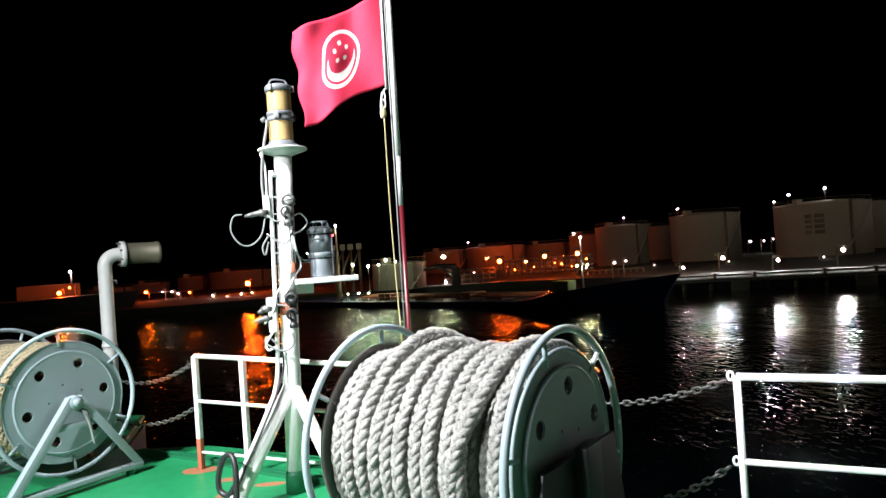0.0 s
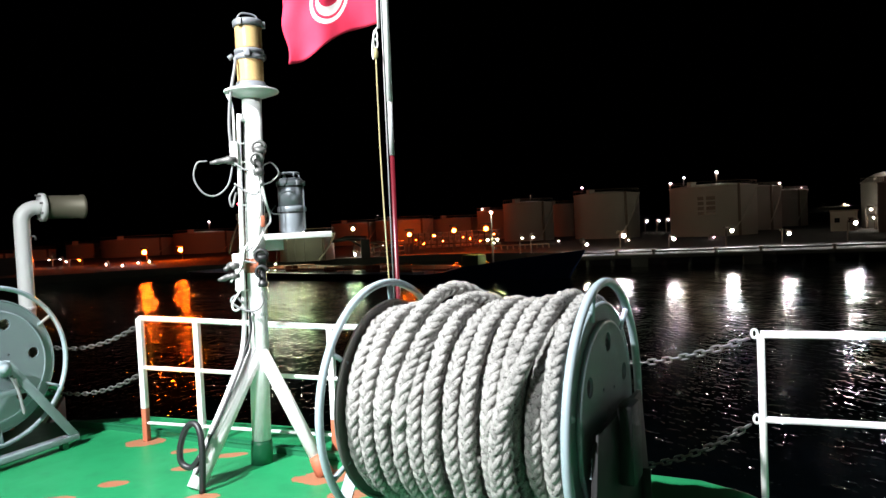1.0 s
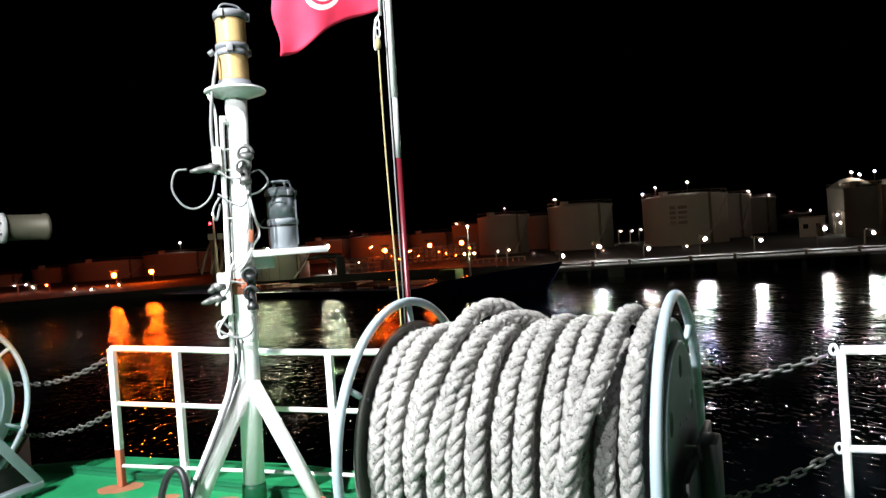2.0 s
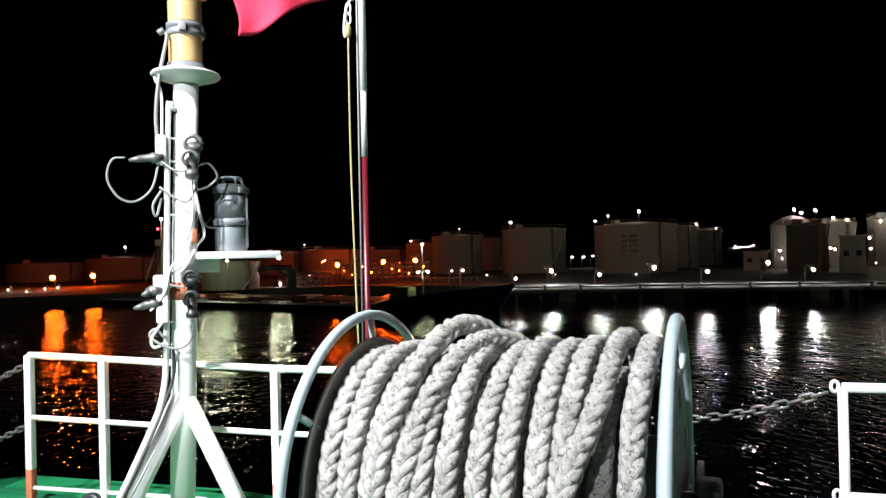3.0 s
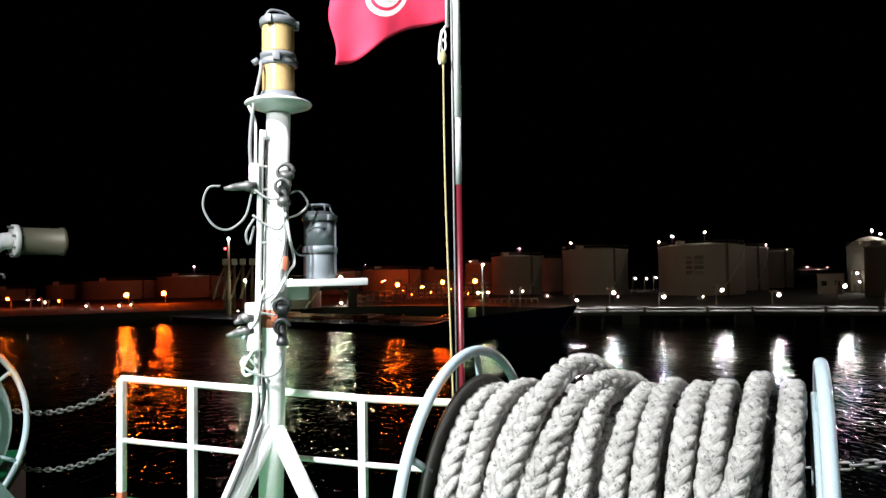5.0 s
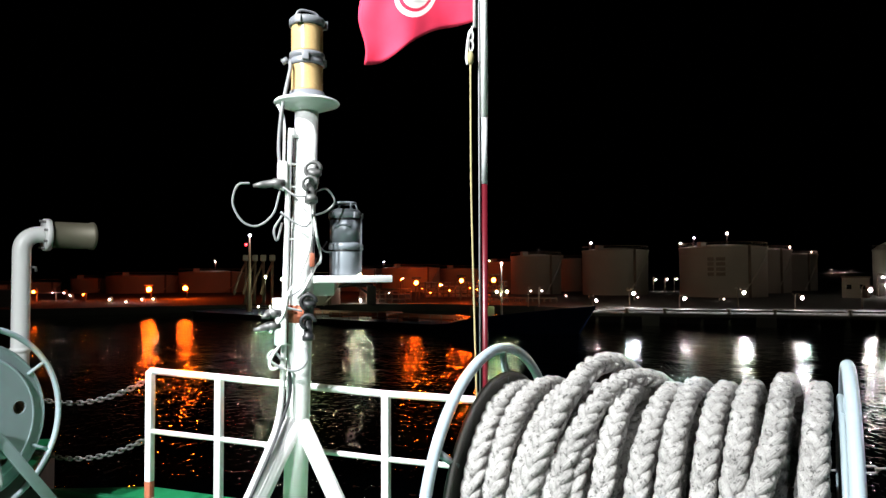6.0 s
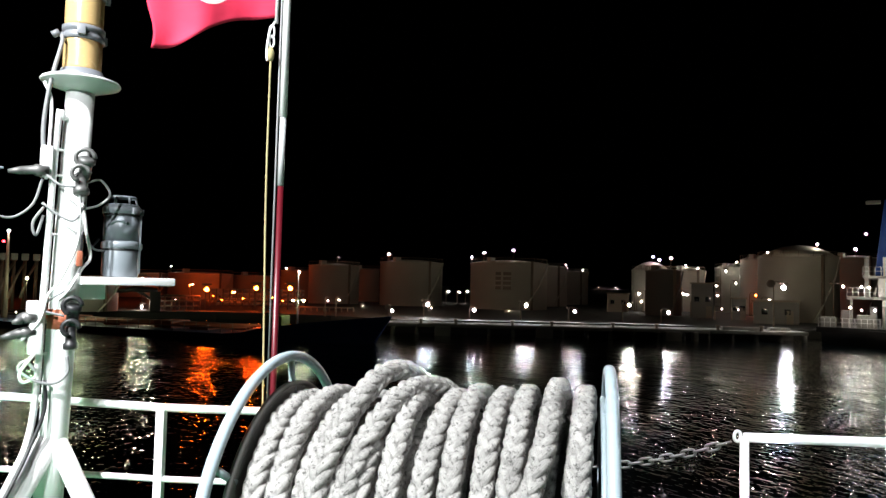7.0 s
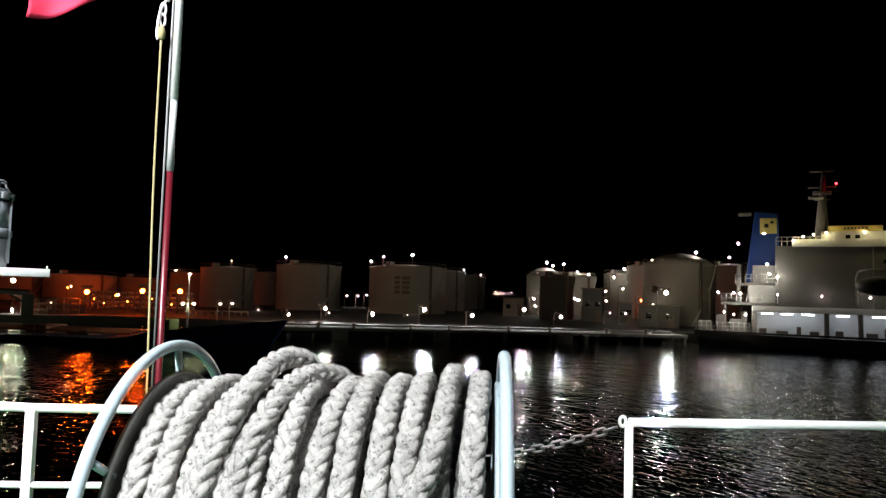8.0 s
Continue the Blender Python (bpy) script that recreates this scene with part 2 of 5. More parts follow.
def sweep(bm, pts, r, seg=10, closed=False, caps=True):
    """A tube along points; r a radius or one per point."""
    pts = [Vector(p) for p in pts]
    n = len(pts)
    rad = r if isinstance(r, (list, tuple)) else [r] * n
    rings, up = [], None
    for i, p in enumerate(pts):
        a = pts[i - 1] if (i > 0 or closed) else p
        b = pts[(i + 1) % n] if (i < n - 1 or closed) else p
        d = (b - a).normalized()
        if up is None:
            up = d.orthogonal().normalized()
        up = (up - d * up.dot(d)).normalized()
        side = d.cross(up)
        rings.append([bm.verts.new(p + rad[i] * (math.cos(2 * math.pi * k / seg) * up + math.sin(2 * math.pi * k / seg) * side)) for k in range(seg)])
    pairs = list(zip(rings, rings[1:])) + ([(rings[-1], rings[0])] if closed else [])
    for A, B in pairs:
        for k in range(seg):
            bm.faces.new((A[k], A[(k + 1) % seg], B[(k + 1) % seg], B[k]))
    if caps and not closed:
        bm.faces.new(rings[0][::-1])
        bm.faces.new(rings[-1])
    return bm


def lathe(bm, profile, seg=24, m=None, caps=True):
    """Turns (radius, height) pairs round z, then places them by m."""
    m = m or Matrix()
    rings = [[bm.verts.new(m @ Vector((r * math.cos(2 * math.pi * k / seg), r * math.sin(2 * math.pi * k / seg), z))) for k in range(seg)] for r, z in profile]
    for A, B in zip(rings, rings[1:]):
        for k in range(seg):
            bm.faces.new((A[k], A[(k + 1) % seg], B[(k + 1) % seg], B[k]))
    if caps:
        bm.faces.new(rings[0][::-1])
        bm.faces.new(rings[-1])
    return bm


def smooth_line(pts, n=8):
    """Catmull-Rom through points."""
    pts = [Vector(p) for p in pts]
    p = [pts[0] * 2 - pts[1]] + pts + [pts[-1] * 2 - pts[-2]]
    out = []
    for i in range(1, len(p) - 2):
        for k in range(n):
            t = k / n
            a, b, c, d = p[i - 1], p[i], p[i + 1], p[i + 2]
            out.append(0.5 * ((2 * b) + (c - a) * t + (2 * a - 5 * b + 4 * c - d) * t * t + (3 * b - a - 3 * c + d) * t ** 3))
    return out + [pts[-1]]


def prism(bm, outline, z0, z1):
    lo = [bm.verts.new((x, y, z0)) for x, y in outline]
    hi = [bm.verts.new((x, y, z1)) for x, y in outline]
    n = len(outline)
    bm.faces.new(lo[::-1])
    bm.faces.new(hi)
    for i in range(n):
        bm.faces.new((lo[i], lo[(i + 1) % n], hi[(i + 1) % n], hi[i]))
    bmesh.ops.recalc_face_normals(bm, faces=bm.faces[:])
    return bm


def along(a, b, t):
    return Vector(a).lerp(Vector(b), t)


B = bmesh.new

# ---------------------------------------------------------------- the ship's own deck
EDGE = [(-8, 9.2), (-3.45, 8.9), (-3.0, 7.19), (-2.0, 7.12), (-0.6, 6.36), (1.72, 4.6), (1.98, 4.42), (2.13, 4.18), (2.22, 3.85),
        (3.5, 3.12), (6.5, 1.55), (6.5, -6), (-8, -6)]
floor = solid("floor", prism(B(), EDGE, -0.12, 0.0), DECK, "green painted steel deck with red-oxide touch-ups", "deck", kind="structure", smooth=0)
hull = [(x * 0.985 + 0.0, y - 0.06) for x, y in EDGE]
solid("hull", prism(B(), hull, WATER - 1, -0.12), HULLBLACK, "dark steel hull below the deck edge", "hull", kind="structure", smooth=0)

# low coaming that runs under the stern rail, and the half-round deck edge bar
RAIL = [(-1.795, 6.316), (-1.301, 6.062), (-0.255, 5.515), (0.79, 4.97)]
COAMING = [(-2.62, 6.97), (-2.26, 6.79), (-1.71, 6.43), (-1.18, 6.03), (-0.71, 5.72), (-0.2, 5.38), (0.62, 4.84)]
bm = B()
line = smooth_line([(x, y, 0.0) for x, y in COAMING], 6)
for lo, hi, w in ((0.0, 0.05, 0.016), (0.046, 0.056, 0.026)):
    rows = []
    for k, p in enumerate(line):
        d = (line[min(k + 1, len(line) - 1)] - line[max(k - 1, 0)]).normalized()
        side = Vector((-d.y, d.x, 0)) * w
        rows.append([bm.verts.new(p + side * s + Vector((0, 0, z))) for s, z in ((-1, lo), (-1, hi), (1, hi), (1, lo))])
    for A, C in zip(rows, rows[1:]):
        for k in range(4):
            bm.faces.new((A[k], A[(k + 1) % 4], C[(k + 1) % 4], C[k]))
    bm.faces.new(rows[0][::-1])
    bm.faces.new(rows[-1])
bmesh.ops.recalc_face_normals(bm, faces=bm.faces[:])
solid("coaming", bm, GREENBASE, "low green flat-bar coaming along the stern rail", "coaming", kind="structure")
bm = B()
sweep(bm, [(x, y, -0.03) for x, y in EDGE[1:11]], 0.03, 8)
solid("trim", bm, GREENBASE, "rounded green edge bar of the deck", "edge bar", kind="structure")

# unseen deckhouse wall behind the camera, added to close the deck and bounce fill
bm = B()
box(bm, (-0.5, -4.6, 3.2), (13.5, 0.3, 6.4))
solid("wall_bounce", bm, WHITE, "unseen plain white deckhouse wall that bounces fill light", "wall", kind="structure", smooth=0)


def floodlight(eye, target):
    m = look(eye, target)
    ob = thing("floodlight", m, "grey deck floodlight on a white steel post", "floodlight", "deck floodlights")
    part("housing", box(B(), (0, 0, 0.12), (0.42, 0.36, 0.16), 0, 0.03), LAMPGREY, ob, local=True)
    bm = B()
    sweep(bm, [m @ Vector((0, 0, 0.18)), m @ Vector((0, 0, 0.4)), (eye[0] - 0.25, eye[1] - 0.35, eye[2] - 0.3), (eye[0] - 0.25, eye[1] - 0.35, 0)], 0.05, 10)
    part("post", bm, WHITE, ob)


for f in FLOODS:
    floodlight(f[0], f[1])

# ---------------------------------------------------------------- rails and chains


def rail_run(name, posts, heights, start_oxide, label):
    """A stern rail: round top and middle bars, flat posts and a low foot bar."""
    ob = thing(name, pose(*posts[0], 0), label, "railing", "deck railings")
    d = (Vector(posts[-1]) - Vector(posts[0])).to_2d()
    rz = math.degrees(math.atan2(d.y, d.x))
    for i, ((x, y), h) in enumerate(zip(posts, heights)):
        low = 0.27 if start_oxide and i != 1 else 0.0
        post = part("post", box(B(), (x, y, (h + low) / 2), (0.045, 0.045, h - low), rz, 0.006), WHITE, ob)
        if low:
            part("post_foot", box(B(), (x, y, low / 2), (0.046, 0.046, low), rz, 0.006), OXIDE, post, "red-oxide primed post foot")
    for k, r in ((1.0, 0.021), (0.6, 0.016)):
        part("top_bar" if k == 1.0 else "middle_bar", sweep(B(), [(x, y, h * k) for (x, y), h in zip(posts, heights)], r, 10), WHITE, ob)
    if start_oxide:
        part("foot_bar", sweep(B(), [(x, y, 0.15) for x, y in posts], 0.013, 8), WHITE, ob)
    return ob


rail_run("railing", RAIL, [1.005, 0.987, 0.945, 0.94], True, "white steel stern railing with red-oxide post feet")
SIDE_POSTS = [(1.866, 3.562), (3.15, 2.87), (4.35, 2.24), (5.6, 1.6)]
ob = thing("railing", pose(1.866, 3.562, 0), "white tubular quarter railing with chain eyes", "railing", "deck railings")
for x, y in SIDE_POSTS:
    part("post", sweep(B(), [(x, y, 0), (x, y, 1.047)], 0.0175, 12), WHITE, ob)
for h, r in ((1.047, 0.0185), (0.629, 0.015)):
    part("top_bar" if h > 1 else "middle_bar", sweep(B(), [(x, y, h) for x, y in SIDE_POSTS], r, 12), WHITE, ob)
for h in (1.05, 0.63):
    c = Vector((1.842, 3.575, h))
    part("chain_eye", sweep(B(), [c + Vector((-0.012 * math.cos(a), 0.006 * math.cos(a), 0.021 * math.sin(a))) for a in [k * math.pi / 6 for k in range(12)]], 0.007, 6, True), WHITE, ob)
PORT_POSTS = [(-3.15, 7.02), (-4.4, 7.6), (-5.8, 7.9)]
rail_run("railing", PORT_POSTS, [0.98, 0.98, 0.98], True, "white steel railing beyond the chain gap")


def link_mesh():
    bm = B()
    pts = []
    for k in range(16):
        a = k * 2 * math.pi / 16
        pts.append((0.015 * math.cos(a) + (0.014 if math.cos(a) > 0 else -0.014), 0.0145 * math.sin(a), 0))
    sweep(bm, pts, 0.0055, 6, True)
    me = bpy.data.meshes.new("chain_link")
    for f in bm.faces:
        f.smooth = True
    bm.to_mesh(me)
    bm.free()
    me.materials.append(GALV)
    return me


LINK = link_mesh()


def chain(a, b, sag):
    """A slack chain of single links between two points."""
    ob = thing("chain", pose(*a), "slack galvanised safety chain across the railing gap", "chain", "safety chains")
    a, b = Vector(a), Vector(b)
    pts = [along(a, b, t / 200) - Vector((0, 0, 4 * sag * (t / 200) * (1 - t / 200))) for t in range(201)]
    step, run, k = 0.047, 0.0, 0
    inv = pose(*a).inverted()
    for p, q in zip(pts, pts[1:]):
        run += (q - p).length
        if run >= step:
            run -= step
            d = (q - p).normalized()
            rot = d.to_track_quat("X", "Z").to_matrix().to_4x4() @ pose(0, 0, 0, 80 if k % 2 else 10)
            o = new("link", LINK)
            o.parent = ob
            o.matrix_local = inv @ Matrix.Translation(p) @ rot
            k += 1
    return ob


chain((-1.80, 6.33, 0.955), (-3.15, 7.02, 0.93), 0.2)
chain((-1.80, 6.33, 0.56), (-3.15, 7.02, 0.55), 0.2)
chain((1.826, 3.584, 1.03), (0.79, 4.97, 0.92), 0.17)
chain((1.826, 3.584, 0.61), (0.79, 4.97, 0.45), 0.32)

# ---------------------------------------------------------------- mooring reels
HUB = 0.2


def ring_points(r, x, n=64, a0=0.0):
    return [(x, r * math.sin(2 * math.pi * k / n + a0), r * math.cos(2 * math.pi * k / n + a0)) for k in range(n)]


def disc_with_holes(x0, x1, radius, holes):
    """A flange plate with round lightening holes that go right through."""
    bm = B()
    seg = 72
    m = pose(0, 0, 0, 0, 90, 0)
    # rings of faces by angle, with holes left out through a boolean-free fan: build in a plane as a grid in polar form
    outer = [(radius * math.cos(2 * math.pi * k / seg), radius * math.sin(2 * math.pi * k / seg)) for k in range(seg)]
    loops = [outer] + [[(hx + hr * math.cos(-2 * math.pi * k / 20), hy + hr * math.sin(-2 * math.pi * k / 20)) for k in range(20)] for hx, hy, hr in holes]
    sides = []
    for x in (x0, x1):
        edges, rim = [], []
        for lp in loops:
            vs = [bm.verts.new((x, p[0], p[1])) for p in lp]
            rim.append(vs)
            edges += [bm.edges.new((vs[i], vs[(i + 1) % len(vs)])) for i in range(len(vs))]
        bmesh.ops.triangle_fill(bm, edges=edges, use_beauty=True)
        sides.append(rim)
    for A, C in zip(*sides):
        for i in range(len(A)):
            bm.faces.new((A[i], A[(i + 1) % len(A)], C[(i + 1) % len(A)], C[i]))
    bmesh.ops.recalc_face_normals(bm, faces=bm.faces[:])
    return bm


def reel(m, width, zc, ring, label, turn, gap, spokes, plate=False):
    """A mooring reel: two flanges with hand rings, drum, shaft and A-frame stands. Local x runs along the shaft."""
    ob = thing("mooring_reel", m, label, "mooring reel", "mooring reels")
    rim, dish, bolt_r = ring * 0.838, ring * 0.70, ring * 0.55
    holes = [(bolt_r * math.cos(radians(a + turn)), bolt_r * math.sin(radians(a + turn)), 0.042) for a in range(0, 360, 60)]
    holes += [(0.25 * ring * math.cos(radians(a + turn)), 0.25 * ring * math.sin(radians(a + turn)), 0.009) for a in range(20, 360, 72)]
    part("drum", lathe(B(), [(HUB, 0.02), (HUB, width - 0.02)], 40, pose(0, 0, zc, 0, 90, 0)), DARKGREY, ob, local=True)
    part("shaft", lathe(B(), [(0.035, -gap - 0.07), (0.035, width + gap + 0.07)], 20, pose(0, 0, zc, 0, 90, 0)), GREY, ob, local=True)
    for side in (0, 1):
        x = width * side
        out = 1 if side else -1
        # the flange at x = 0 takes the drum's darker grey
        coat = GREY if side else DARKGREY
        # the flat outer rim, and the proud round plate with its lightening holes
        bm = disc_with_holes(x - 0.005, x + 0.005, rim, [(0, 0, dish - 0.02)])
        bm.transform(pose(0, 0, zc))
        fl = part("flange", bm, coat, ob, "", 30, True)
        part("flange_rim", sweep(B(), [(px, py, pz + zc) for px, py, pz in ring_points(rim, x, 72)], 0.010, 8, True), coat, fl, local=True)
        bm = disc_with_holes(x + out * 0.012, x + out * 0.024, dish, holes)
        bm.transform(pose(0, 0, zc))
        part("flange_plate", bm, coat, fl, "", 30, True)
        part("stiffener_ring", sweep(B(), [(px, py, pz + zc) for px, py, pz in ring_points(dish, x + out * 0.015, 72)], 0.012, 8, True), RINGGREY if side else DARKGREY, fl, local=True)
        hr = part("hand_ring", sweep(B(), [(px, py, pz + zc) for px, py, pz in ring_points(ring, x + out * 0.02, 80)], 0.0185, 14, True), RINGGREY, ob, "pale blue-grey hand ring", local=True)
        for k in range(6):
            a = radians(60 * k + spokes[side])
            p = [(x + out * (0.004 + 0.016 * t), (rim - 0.035 + (ring - rim + 0.03) * t) * math.sin(a), zc + (rim - 0.035 + (ring - rim + 0.03) * t) * math.cos(a)) for t in (0, 1)]
            part("spoke", sweep(B(), p, 0.0125, 8), RINGGREY, hr, local=True)
        # stand
        xs = x + out * gap
        if plate and side:
            # plate widened and blackened to stand for the shade on the lower flange
            prof = [(-0.56, 0.0), (0.56, 0.0), (0.37, zc + 0.03), (-0.37, zc + 0.03)]
            bm = B()
            near, off = [[bm.verts.new((xx, py, pz)) for py, pz in prof] for xx in (xs - 0.012, xs + 0.012)]
            bm.faces.new(near)
            bm.faces.new(off[::-1])
            for k in range(4):
                bm.faces.new((near[k], off[k], off[(k + 1) % 4], near[(k + 1) % 4]))
            bmesh.ops.recalc_face_normals(bm, faces=bm.faces[:])
            bmesh.ops.bevel(bm, geom=bm.edges[:], offset=0.004, segments=2, affect="EDGES", profile=0.6)
            st = part("stand", bm, HULLBLACK, ob, "black plate stand with a bearing block, widened to stand for shade on the flange", local=True)
            part("bearing", box(B(), (xs + 0.04, 0, zc - 0.10), (0.07, 0.16, 0.34), 0, 0.02), BLACK, st, local=True)
            for s in (-1, 1):
                part("stand_rib", box(B(), (xs + 0.035, s * 0.30, 0.24), (0.045, 0.012, 0.48), 0, 0.003), HULLBLACK, st, local=True)
            continue
        coat = GREY
        st = part("stand", box(B(), (xs, 0, 0.075), (0.09, 1.12, 0.045), 0, 0.006), coat, ob, "grey welded A-frame stand", local=True)
        for s in (-1, 1):
            bm = B()
            a, b = Vector((xs, s * 0.53, 0.08)), Vector((xs, s * 0.02, zc + 0.03))
            mid, d = (a + b) / 2, b - a
            tilt = math.degrees(math.atan2(d.y, d.z))
            box(bm, (0, 0, 0), (0.012, 0.06, d.length), 0, 0.003, Matrix.Translation(mid + Vector((0.03 * out, 0, 0))) @ pose(0, 0, 0, -tilt))
            box(bm, (0, s * 0.034, 0), (0.07, 0.010, d.length), 0, 0.003, Matrix.Translation(mid) @ pose(0, 0, 0, -tilt))
            part("leg", bm, coat, st, local=True)
            part("foot", box(B(), (xs, s * 0.45, 0.028), (0.05, 0.05, 0.056), 0, 0.004), GREENBASE, st, local=True)
        part("cross_bar", box(B(), (xs, 0, zc - 0.19), (0.05, 0.34, 0.05), 0, 0.005), coat, st, local=True)
        part("bearing", lathe(B(), [(0.055, -0.04), (0.06, -0.03), (0.06, 0.03), (0.055, 0.04)], 20, pose(xs, 0, zc, 0, 90, 0)), coat, st, local=True)
    if gap < 0.1:
        return ob
    # brake lever chain that hangs from the outer stand
    bm = B()
    pts = smooth_line([(width + 0.16, 0.05, zc - 0.06), (width + 0.18, 0.09, zc - 0.2), (width + 0.18, 0.12, zc - 0.36), (width + 0.17, 0.10, zc - 0.22), (width + 0.17, 0.07, zc - 0.08)])
    sweep(bm, pts, 0.012, 6)
    part("lashing", bm, CABLE, ob, "", 60, True)
    return ob


def braid(path, rho, pitch, bm_lobes, rng):
    """Plaited rope: fat strands in two columns of wheat-ear chevrons outside and two more on the flanks, along path(s) -> point, tangent, outward, side."""
    for i, (p, t, o, s) in enumerate(path):
        for psi, slant, shift, fat in ((0.48, 1, 0.0, 1.0), (-0.48, -1, 0.5, 1.0), (1.45, -1, 0.25, 0.8), (-1.45, 1, 0.75, 0.8)):
            psi += rng.uniform(-0.05, 0.05)
            q = p + t * (pitch * (shift + rng.uniform(-0.07, 0.07)))
            rad = o * math.cos(psi) + s * math.sin(psi)
            tang = s * math.cos(psi) - o * math.sin(psi)
            ang = radians(25 + rng.uniform(-5, 5)) * slant
            long = (t * math.cos(ang) + tang * math.sin(ang)).normalized()
            wide = rad.cross(long)
            c = q + rad * rho * fat * (0.61 + rng.uniform(-0.06, 0.06))
            L, W, H = rho * 1.22 * rng.uniform(0.88, 1.12), rho * fat * 0.39 * rng.uniform(0.88, 1.10), rho * fat * 0.42 * rng.uniform(0.86, 1.1)
            bm_lobes.append((c, long, wide, rad, L, W, H))


def lobes_mesh(lobes):
    """Ellipsoids in one mesh from plain lists."""
    verts, faces, lay = [], [], []
    nu, nv = 10, 8
    for c, a, b, r, L, W, H in lobes:
        k = len(verts)
        verts.append(c - a * L)
        lay.append((0.5, 0.0))
        for j in range(1, nv):
            th = math.pi * j / nv
            ca, sa = -math.cos(th), math.sin(th) ** 0.8
            bend = r * (-0.95 * H * ca * ca)
            for i in range(nu):
                ph = 2 * math.pi * i / nu
                verts.append(c + a * (L * ca) + b * (W * sa * math.cos(ph)) + r * (H * sa * math.sin(ph)) + bend)
                lay.append((abs(i - nu / 2) / nu * 2, j / nv))
        verts.append(c + a * L)
        lay.append((0.5, 1.0))
        end = len(verts) - 1
        for i in range(nu):
            faces.append((k, k + 1 + (i + 1) % nu, k + 1 + i))
            for j in range(nv - 2):
                q0, q1 = k + 1 + j * nu, k + 1 + (j + 1) * nu
                faces.append((q0 + i, q0 + (i + 1) % nu, q1 + (i + 1) % nu, q1 + i))
            q0 = k + 1 + (nv - 2) * nu
            faces.append((q0 + i, q0 + (i + 1) % nu, end))
    return verts, faces, lay


def rope_turn(name, centre, m, material, rho, rng, parent):
    """One turn of rope along local points centre[i] = (x, angle, radius)."""
    pts = [Vector((x, r * math.sin(a), r * math.cos(a))) for x, a, r in centre]
    total = sum((q - p).length for p, q in zip(pts, pts[1:]))
    pitch = rho * 1.04
    count = int(total / pitch)
    lens = [0.0]
    for p, q in zip(pts, pts[1:]):
        lens.append(lens[-1] + (q - p).length)
    path, j = [], 0
    for i in range(count):
        d = i * total / count
        while j < len(lens) - 2 and lens[j + 1] < d:
            j += 1
        f = (d - lens[j]) / max(1e-6, lens[j + 1] - lens[j])
        p = pts[j].lerp(pts[j + 1], f)
        t = (pts[j + 1] - pts[j]).normalized()
        out = Vector((0, p.y, p.z)).normalized()
        out = (out - t * out.dot(t)).normalized()
        path.append((p, t, out, t.cross(out)))
    lobes = []
    braid(path, rho, pitch, lobes, rng)
    bm = B()
    sweep(bm, pts, rho * 0.45, 8)
    core = bpy.data.meshes.new("core")
    bm.to_mesh(core)
    bm.free()
    verts, faces, lay = lobes_mesh(lobes)
    base = len(verts)
    verts += [v.co.copy() for v in core.vertices]
    faces += [tuple(base + i for i in f.vertices) for f in core.polygons]
    lay += [(0.5, 0.5)] * len(core.vertices)
    bpy.data.meshes.remove(core)
    me = bpy.data.meshes.new(name)
    me.from_pydata([tuple(v) for v in verts], [], faces)
    me.polygons.foreach_set("use_smooth", [True] * len(me.polygons))
    uv = me.uv_layers.new(name="yarn")
    uv.data.foreach_set("uv", [q for lp in me.loops for q in lay[lp.vertex_index]])
    me.materials.append(material)
    ob = new(name, me)
    ob.parent = parent
    return ob


